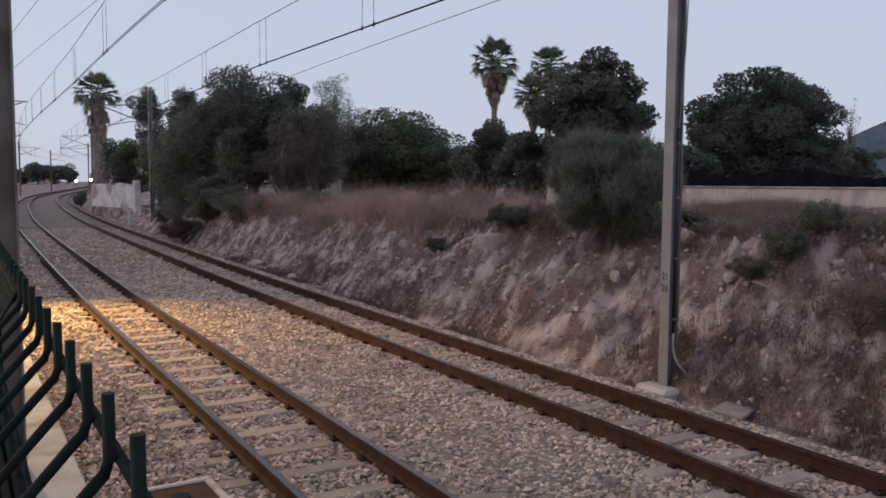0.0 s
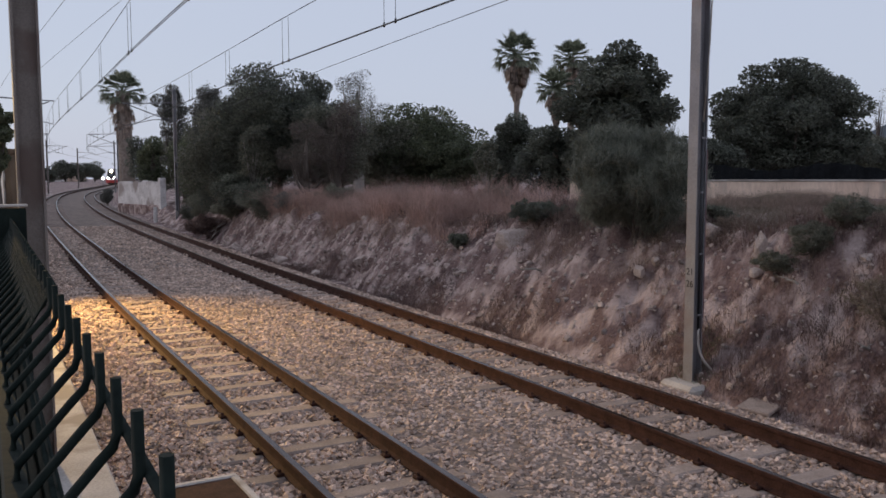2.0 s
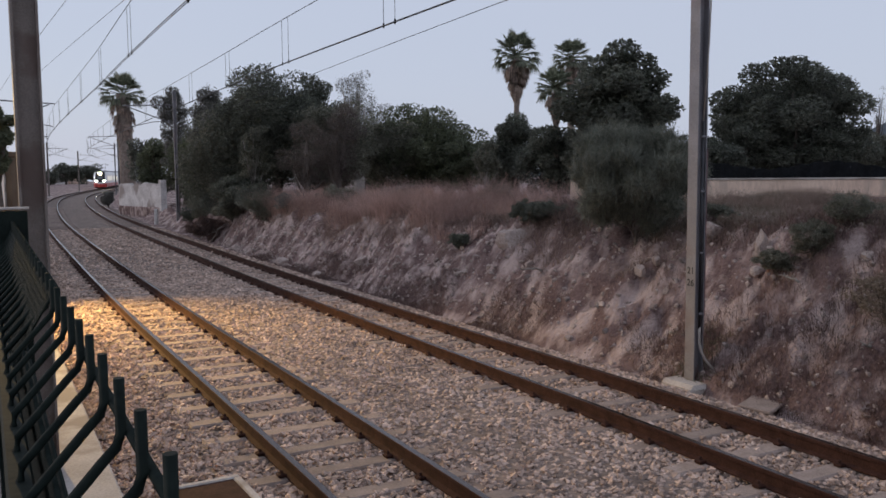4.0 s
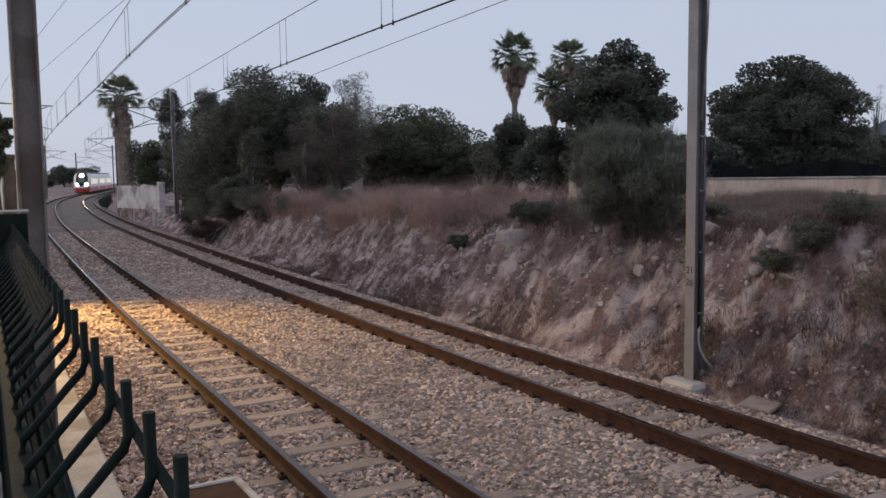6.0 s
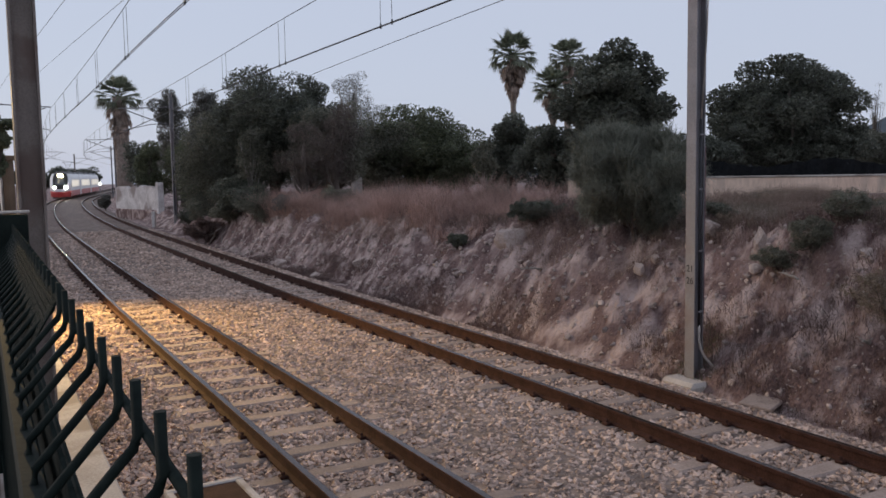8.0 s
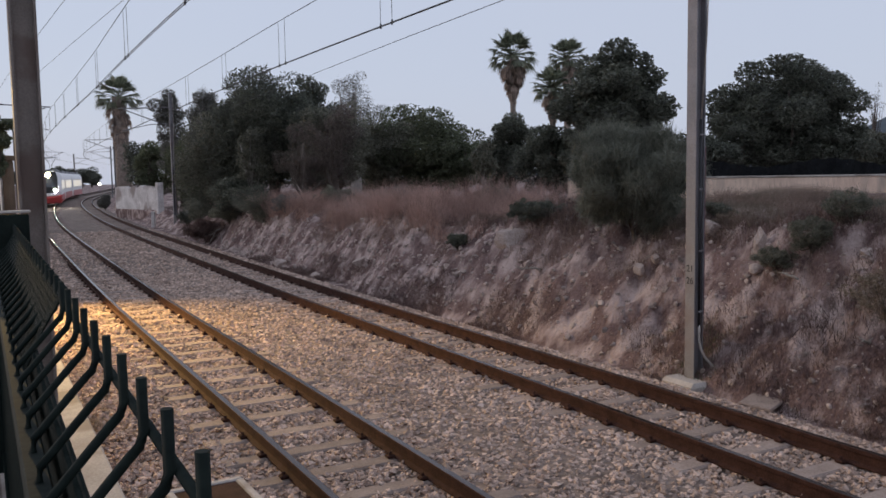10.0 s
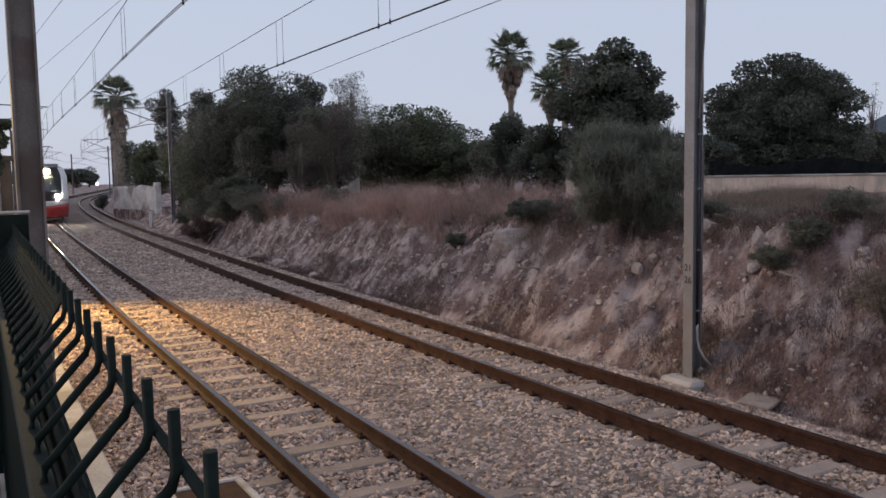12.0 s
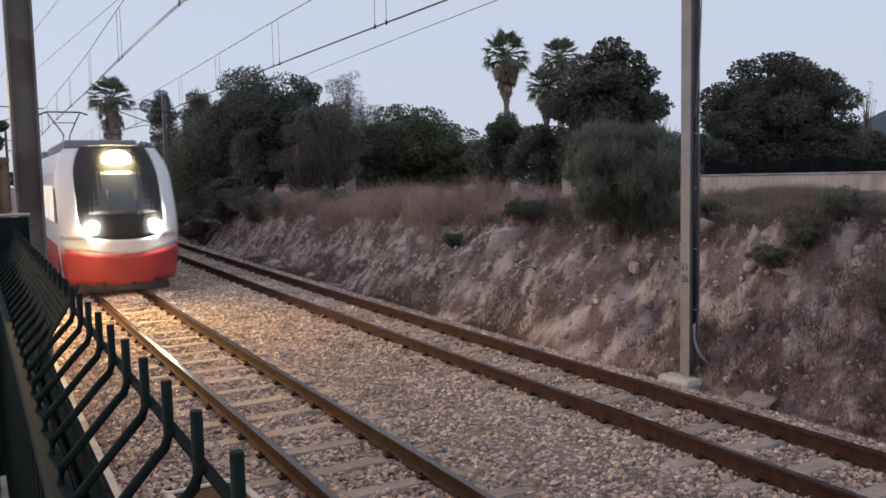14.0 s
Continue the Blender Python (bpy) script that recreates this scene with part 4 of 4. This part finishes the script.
def slab(name, u0, u1, q0, q1, z0, z1, material, label, parent=None, bevel=0.02):
    m = Matrix.Translation(along((u0 + u1) / 2, (q0 + q1) / 2, (z0 + z1) / 2)) @ pose(0, 0, 0, 0, 0, math.degrees(FENCE_A))
    ob = part(name, box(u1 - u0, q1 - q0, z1 - z0, m, bevel), material, parent)
    if not parent:
        tagged(ob, label, "pavement", kind="structure")
    return ob


slab("platform", -8, 30, -6.0, -0.02, -0.6, 0.9, CONCRETE, "beige concrete platform behind the fence")
slab("concrete_strip", -8, 40, -0.02, 0.86, -0.6, 0.05, CONCRETE, "pale concrete strip outside the fence")


def fence():
    f = new("railing_fence")
    tagged(f, "dark green steel fence with outward-bent spiked rods", "fence")
    rod = bmesh.new()
    q_tip, q_low = 0.134, 0.025
    pts = [(q_tip, 0.0), (q_tip, -0.07), (q_tip - 0.006, -0.088), (q_tip - 0.022, -0.104), (q_low + 0.02, -0.178), (q_low + 0.004, -0.196), (q_low, -0.22), (q_low, -1.38)]
    tube([F_N * q + Vector((0, 0, z)) for q, z in pts], 0.0072, 8, rod)
    me = mesh_of(rod, FENCE, "rod")
    for i in range(-2, 29):
        shared("rod", me, f, Matrix.Translation(along(U0 + i * SPACING, 0, TIP_Z)))
    end = U0 + 28 * SPACING
    part("elbow_bar", tube([along(0.2, q_tip + 0.012, TIP_Z - 0.074), along(end, q_tip + 0.012, TIP_Z - 0.074)], 0.007), FENCE, f)
    for z in (-0.24, -1.3):
        slab("rail_bar", 0.2, end, q_low - 0.02, q_low + 0.02, TIP_Z + z - 0.02, TIP_Z + z + 0.02, FENCE, "", f, 0.004)
    for u in (end - 0.05,):
        slab("post", u - 0.03, u + 0.03, q_low - 0.055, q_low - 0.0, 0.9, TIP_Z - 0.2, FENCE, "", f, 0.004)
    # woven screen fixed to the rods
    bm = bmesh.new()
    q = q_low + 0.045
    u, lo, hi = 0.0 - 2.0, 0.05, TIP_Z - 0.18
    while u < end:
        for sgn in (1, -1):
            a, b = (u, lo), (u + (hi - lo) * 0.8, hi)
            if sgn < 0:
                a, b = (u + (hi - lo) * 0.8, lo), (u, hi)
            du = b[0] - a[0]
            ks = sorted(((0.2 - a[0]) / du, (end - a[0]) / du))
            k0, k1 = max(0.0, ks[0]), min(1.0, ks[1])
            if k1 - k0 > 0.02:
                p0 = along(a[0] + du * k0, q + 0.004 * sgn, lo + (hi - lo) * k0)
                p1 = along(a[0] + du * k1, q + 0.004 * sgn, lo + (hi - lo) * k1)
                tube([p0, p1], 0.0045, 4, bm)
        u += 0.014
    part("woven_screen", bm, FENCE, f, "dark green woven wire screen")
    bm = bmesh.new()
    lo, hi = TIP_Z - 0.24, TIP_Z - 0.02
    u = 2.3
    while u < end:
        for sgn in (1, -1):
            a, b = (u, u + 0.12) if sgn > 0 else (u + 0.12, u)
            tube([along(a, q_low + 0.01, lo), along(b, q_tip + 0.014, hi)], 0.0035, 4, bm)
        u += 0.016
    part("upper_screen", bm, FENCE, f, "dark green mesh between the spikes")
    # return panel across the platform at the fence's end
    r = new("return_fence_panel")
    tagged(r, "dark green solid fence panel with a pale capping across the platform", "fence panel")
    m = Matrix.Translation(along(end + 0.1, -0.63, 1.63)) @ pose(0, 0, 0, 0, 0, math.degrees(FENCE_A))
    part("panel", box(0.05, 1.7, 1.46, m, 0.006), FENCE, r)
    m = Matrix.Translation(along(end + 0.1, -0.63, 2.375)) @ pose(0, 0, 0, 0, 0, math.degrees(FENCE_A))
    part("capping", box(0.06, 1.72, 0.014, m, 0.003), CONCRETE, r)


fence()


def station_building():
    """Far end of the station seen past the pole: wall, roof and an arched lit window."""
    st = new("station_building")
    tagged(st, "brown station building with a warm lit arched window", "building")
    x0, y0 = view(-90, 26)
    x1, y1 = view(24, 26)
    part("wall", box(x1 - x0, 0.4, 3.9, pose((x0 + x1) / 2, y0 + 0.2, 1.2), 0.02), OCHRE, st)
    part("roof", box(x1 - x0 + 0.1, 0.6, 0.16, pose((x0 + x1) / 2, y0 + 0.2, 3.23), 0.03), OCHRE, st)
    bm = bmesh.new()
    cx = x1 - 0.30
    tube([(cx - 0.11, y0 - 0.02, 1.6), (cx - 0.11, y0 - 0.02, 2.55), (cx - 0.06, y0 - 0.02, 2.68), (cx, y0 - 0.02, 2.72), (cx + 0.06, y0 - 0.02, 2.68), (cx + 0.11, y0 - 0.02, 2.55), (cx + 0.11, y0 - 0.02, 1.6)], 0.03, 6, bm)
    win = part("window", bm, CONCRETE, st, "pale arched window frame")
    part("pane", box(0.2, 0.03, 1.0, pose(cx, y0 - 0.012, 2.1), 0.005), LIT_DIM, win, "warm lit pane")
    # out-of-view wall, added to cut off the lamp's light along the line
    sh = new("station_shed")
    tagged(sh, "sodium lamp with an unseen wall and pipe added to shape its light", "shed")
    m = at(16.3, -6.95, 2.2)
    part("end_wall", box(4.4, 0.3, 5.2, m, 0.02), OCHRE, sh)
    # pipe added before the lamp so that a dark band falls across the track
    part("downpipe", tube([tuple(at(15.03, -4.8, z).translation) for z in (-0.3, 2.5, 4.6)], 0.045, 10), STEEL, sh, "grey pipe added to cast a shadow band")
    m = at(14.95, -5.3, 4.42)
    part("lamp_hood", box(0.3, 0.16, 0.08, m, 0.02), STEEL, sh)
    part("lamp_lens", box(0.2, 0.1, 0.02, at(14.95, -5.3, 4.37), 0.004), SODIUM, sh, "glowing orange lamp lens")
    lt = new("station_street_lamp")
    tagged(lt, "small lit street lamp on a thin post by the line", "street lamp")
    x, y = view(186, 170)
    part("post", tube([(x, y, -0.2), (x, y, 1.4)], 0.06), STEEL, lt)
    bm = bmesh.new()
    bmesh.ops.create_uvsphere(bm, u_segments=12, v_segments=8, radius=0.28)
    bmesh.ops.translate(bm, vec=(x, y, 1.55), verts=bm.verts)
    part("lantern", bm, LANTERN, lt, "glowing white lantern")
    mk = new("marker_post")
    tagged(mk, "short white concrete marker post beside the line", "marker post")
    x, y = view(277, 50)
    part("shaft", box(0.2, 0.2, 1.0, pose(x, y, 0.1), 0.03), WHITEWASH, mk)


OCHRE = mat("ochre_render", (0.10, 0.065, 0.04), (0.20, 0.135, 0.085), scale=1.5, rough=0.9, bump=0.2)
LIT_DIM = glow("dim_lit_pane", (1.0, 0.6, 0.25), 0.12)
SODIUM = glow("sodium_lens", (1.0, 0.6, 0.18), 6)
LANTERN = glow("lantern_glass", (1.0, 0.95, 0.85), 6)
station_building()


# ---- small things by the line ----
def cable_box():
    b = new("cable_pit")
    tagged(b, "rusty-lidded concrete cable pit in the ballast", "cable pit")
    b.matrix_basis = at(1.75, -3.06, -0.2, 2)
    bm = bmesh.new()
    for sx, sy, px, py in ((0.66, 0.07, 0, 0.36), (0.66, 0.07, 0, -0.36), (0.07, 0.66, 0.30, 0), (0.07, 0.66, -0.30, 0)):
        box(sx, sy, 0.24, pose(px, py, 0), 0.012, bm)
    part("rim", bm, CONCRETE, b, "pale concrete rim")
    part("lid", box(0.54, 0.66, 0.04, pose(0, 0, 0.085), 0.008), RUST, b, "rust-brown steel lid")
    s = new("stone_slab")
    tagged(s, "flat broken tan stone slab lying beside the track", "slab")
    s.matrix_basis = at(1.85, 3.55, -0.24, 20)
    part("slab_body", box(0.62, 0.40, 0.05, pose(0, 0, 0, 3, -3), 0.012), SLEEPER, s)


cable_box()

# ---- train ----
TRAIN_WHITE = mat("white_train_paint", (0.66, 0.65, 0.64), (0.78, 0.77, 0.76), scale=2, rough=0.35, bump=0.0)
TRAIN_RED = mat("red_train_paint", (0.38, 0.042, 0.042), (0.48, 0.06, 0.058), scale=2, rough=0.35, bump=0.0)
TRAIN_DARK = mat("dark_underframe", (0.02, 0.02, 0.02), (0.05, 0.045, 0.042), scale=6, rough=0.8, bump=0.2)
COWL = mat("dark_cab_cowl", (0.022, 0.022, 0.02), (0.04, 0.038, 0.035), scale=3, rough=0.8, bump=0.0)
TRAIN_ROOF = mat("grey_roof_paint", (0.16, 0.16, 0.165), (0.24, 0.24, 0.245), scale=3, rough=0.6, bump=0.05)
# glass with the grey of the reflected sky put into its base colour
GLASS = mat("sky_grey_windscreen", (0.085, 0.092, 0.096), (0.12, 0.128, 0.132), scale=2, rough=0.1, bump=0.0)
LIT = glow("lit_saloon_window", (1.0, 0.86, 0.6), 0.5)
LAMP_WARM = glow("warm_headlamp", (1.0, 0.82, 0.45), 260)
LAMP_WHITE = glow("white_headlamp", (1.0, 0.97, 0.88), 260)
W, LEN = 1.23, 16.6


def half_width(z):
    return W * (1 - 0.22 * (np.clip(z - 2.55, 0, 1) / 0.75) ** 2 - 0.05 * smooth(0.9, 0.2, z))


def nose(u, z):
    """Forward reach of the front at u (-1 to 1 across) and height z."""
    return -0.95 * abs(u) ** 2.1 - 1.05 * float(smooth(1.2, 3.5, z)) ** 1.25 - 0.16 * float(smooth(0.9, 0.2, z))


def front_patch(u0, u1, z0, z1, lift, nu=10, nz=10, edge=None, low=0.0, high=0.0):
    """A curved panel of the front; edge(z) gives its outer u on each side where it narrows; low and high raise its rims towards the corners."""
    bm = bmesh.new()
    grid = []
    for j in range(nz + 1):
        z = z0 + (z1 - z0) * j / nz
        a, b = (u0, u1) if edge is None else edge(z)
        row = []
        for i in range(nu + 1):
            u = a + (b - a) * i / nu
            h = z + (low * (1 - j / nz) + high * j / nz) * u * u
            row.append(bm.verts.new((u * float(half_width(h)), nose(u, h) + lift, h)))
        grid.append(row)
    for p, q in zip(grid[:-1], grid[1:]):
        for i in range(nu):
            f = bm.faces.new((p[i], p[i + 1], q[i + 1], q[i]))
            f.smooth = True
    return bm


def solid(ob, t):
    ob.modifiers.new("thickness", "SOLIDIFY").thickness = t
    return ob


def train_car(cab):
    c = new("train_car")
    tagged(c, "white and red electric train car with lit headlamps" if cab else "white and red electric train trailer car with lit windows", "train", "train cars")
    y0 = -0.8 if cab else 0.0
    # body shell: sides and roof as one loft
    bm = bmesh.new()
    half = [(float(half_width(z)), z) for z in (0.35, 0.95, 1.7, 2.4, 2.75, 3.0, 3.15, 3.25)] + [(W * 0.55, 3.33), (0.0, 3.36)]
    sec = [(-x, z) for x, z in half] + [(x, z) for x, z in half[-2::-1]]
    m = len(sec)
    head = [(x, nose(min(1.0, abs(x) / float(half_width(z))), z) - 0.09 if cab else y0, z) for x, z in sec]
    rings = [[bm.verts.new(v) for v in head]] + [[bm.verts.new((x, y, z)) for x, z in sec] for y in (-3.0, -LEN)]
    for a, b in zip(rings[:-1], rings[1:]):
        for i in range(m):
            bm.faces.new((a[i], b[i], b[(i + 1) % m], a[(i + 1) % m]))
    bm.faces.new(rings[-1])
    if not cab:
        bm.faces.new(rings[0][::-1])
    part("body", bm, TRAIN_WHITE, c)
    for sd in (-1, 1):
        part("red_skirt", box(0.03, LEN - 2.0, 0.72, pose(sd * (W + 0.004), -LEN / 2 - 0.9, 0.73), 0.008), TRAIN_RED, c, "red lower side panel")
        n = 7
        for i in range(n):
            part("side_window", box(0.02, 1.45, 0.85, pose(sd * (W + 0.006), -3.3 - i * 1.85, 2.02), 0.008), LIT, c, "warm lit saloon window")
    if cab:
        for sd in (-1, 1):
            part("cab_side_window", box(0.02, 0.7, 0.8, pose(sd * (W + 0.006), -1.95, 2.0), 0.008), GLASS, c, "dark cab side window")
    part("roof_unit", box(1.7, 6.0, 0.28, pose(0, -6.5, 3.42), 0.05), TRAIN_ROOF, c)
    part("roof_unit", box(1.7, 3.0, 0.28, pose(0, -14.0, 3.42), 0.05), TRAIN_ROOF, c)
    for y in (-3.2, -LEN + 3.0):
        bm = box(1.9, 2.3, 0.35, pose(0, y, 0.42), 0.03)
        for e in (-0.9, 0.9):
            for sd in (-1, 1):
                tube([(sd * 0.50, y + e, 0.36), (sd * 0.58, y + e, 0.36)], 0.36, 18, bm)
        part("bogie", bm, TRAIN_DARK, c, "dark bogie with steel wheels")
    if cab:
        solid(part("front_skirt", front_patch(-1, 1, 0.28, 0.96, 0.0, 24, 6, high=0.14), TRAIN_RED, c, "red rounded front skirt"), 0.03)
        solid(part("front_band", front_patch(-1, 1, 0.965, 1.27, 0.0, 24, 4, low=0.14, high=0.16), TRAIN_WHITE, c, "white band under the windscreen"), 0.03)
        solid(part("front_shell", front_patch(-0.99, 0.99, 1.25, 3.31, -0.012, 24, 16), COWL, c), 0.03)

        def pillar(sd):
            def e(z):
                k = float(smooth(1.25, 1.7, z))
                inner = 0.56 + 0.16 * k
                lo, hi = inner, 1.0
                return (lo, hi) if sd > 0 else (-hi, -lo)
            return e
        for sd in (-1, 1):
            solid(part("white_pillar", front_patch(0, 0, 1.28, 3.27, 0.01, 8, 18, pillar(sd)), TRAIN_WHITE, c, "white curved corner pillar"), 0.04)
        solid(part("windscreen", front_patch(-0.70, 0.70, 1.82, 2.74, 0.012, 16, 10), GLASS, c, "large dark curved windscreen"), 0.012)
        for sd in (-1, 1):
            uu = sd * 0.5
            y = nose(uu, 1.52)
            bm = bmesh.new()
            bmesh.ops.create_uvsphere(bm, u_segments=16, v_segments=8, radius=1)
            bmesh.ops.scale(bm, vec=(0.19, 0.07, 0.14), verts=bm.verts)
            bmesh.ops.translate(bm, vec=(uu * W, y + 0.02, 1.53), verts=bm.verts)
            part("headlamp", bm, LAMP_WHITE, c, "glowing white headlamp")
            part("wiper", tube([(sd * 0.28, nose(0.2, 1.8) + 0.03, 1.8), (sd * 0.30, nose(0.2, 2.35) + 0.04, 2.35)], 0.012, 5), TRAIN_DARK, c)
        bm = bmesh.new()
        bmesh.ops.create_uvsphere(bm, u_segments=16, v_segments=8, radius=1)
        bmesh.ops.scale(bm, vec=(0.30, 0.09, 0.19), verts=bm.verts)
        bmesh.ops.translate(bm, vec=(0, nose(0, 3.02) + 0.03, 3.02), verts=bm.verts)
        part("roof_headlamp", bm, LAMP_WARM, c, "glowing warm yellow top headlamp")
        for x in (-0.62, -0.12, 0.42):
            part("tow_recess", box(0.14, 0.06, 0.12, pose(x, nose(x / W, 0.32) + 0.0, 0.32), 0.02), TRAIN_DARK, c)
        part("snow_plough", box(1.9, 0.12, 0.22, pose(0, -0.55, 0.2), 0.03), TRAIN_DARK, c)
        # pantograph
        pg = bmesh.new()
        yb = -14.0
        for sd in (-1, 1):
            tube([(sd * 0.12, yb, 3.55), (sd * 0.10, yb + 0.9, 4.15), (sd * 0.55, yb, 5.0)], 0.025, 6, pg)
        tube([(-0.8, yb, 4.9), (-0.55, yb, 5.0), (0.55, yb, 5.0), (0.8, yb, 4.9)], 0.03, 6, pg)
        tube([(-0.35, yb, 4.62), (0.35, yb, 4.62)], 0.018, 6, pg)
        part("pantograph", pg, TRAIN_DARK, c, "raised dark pantograph touching the wire")
    return c


front_car, rear_car = train_car(True), train_car(False)
third_car = copy_thing(rear_car, Matrix.Identity(4))

# distance along the line of the train's nose
RUN = [(0, 240.72), (1, 224.61), (2, 208.23), (3, 191.86), (4, 175.68), (5, 159.81), (6, 144.3), (7, 129.12), (8, 114.16), (9, 99.26), (10, 84.16), (10.5, 76.43), (11, 68.3), (11.5, 59.7), (12, 50.6), (12.5, 41.3), (13, 32.5), (13.5, 23.7), (14, 14.2)]


def car_pose(s):
    """A car whose front stands at s and whose rear is a car's length behind."""
    x, y, _ = line_xy(s, -HALF)
    xr, yr, _ = line_xy(s + LEN, -HALF)
    return pose(float(x), float(y), 0, 0, 0, math.degrees(math.atan2(y - yr, x - xr)) - 90)


def motions():
    ts = [0.5 * k for k in range(29)]
    ss = np.interp(ts, [a for a, b in RUN], [b for a, b in RUN])
    for car, back in ((front_car, 0.0), (rear_car, LEN + 0.4), (third_car, 2 * LEN + 0.8)):
        walk(car, [(t, car_pose(s + back)) for t, s in zip(ts, ss)])


motions()
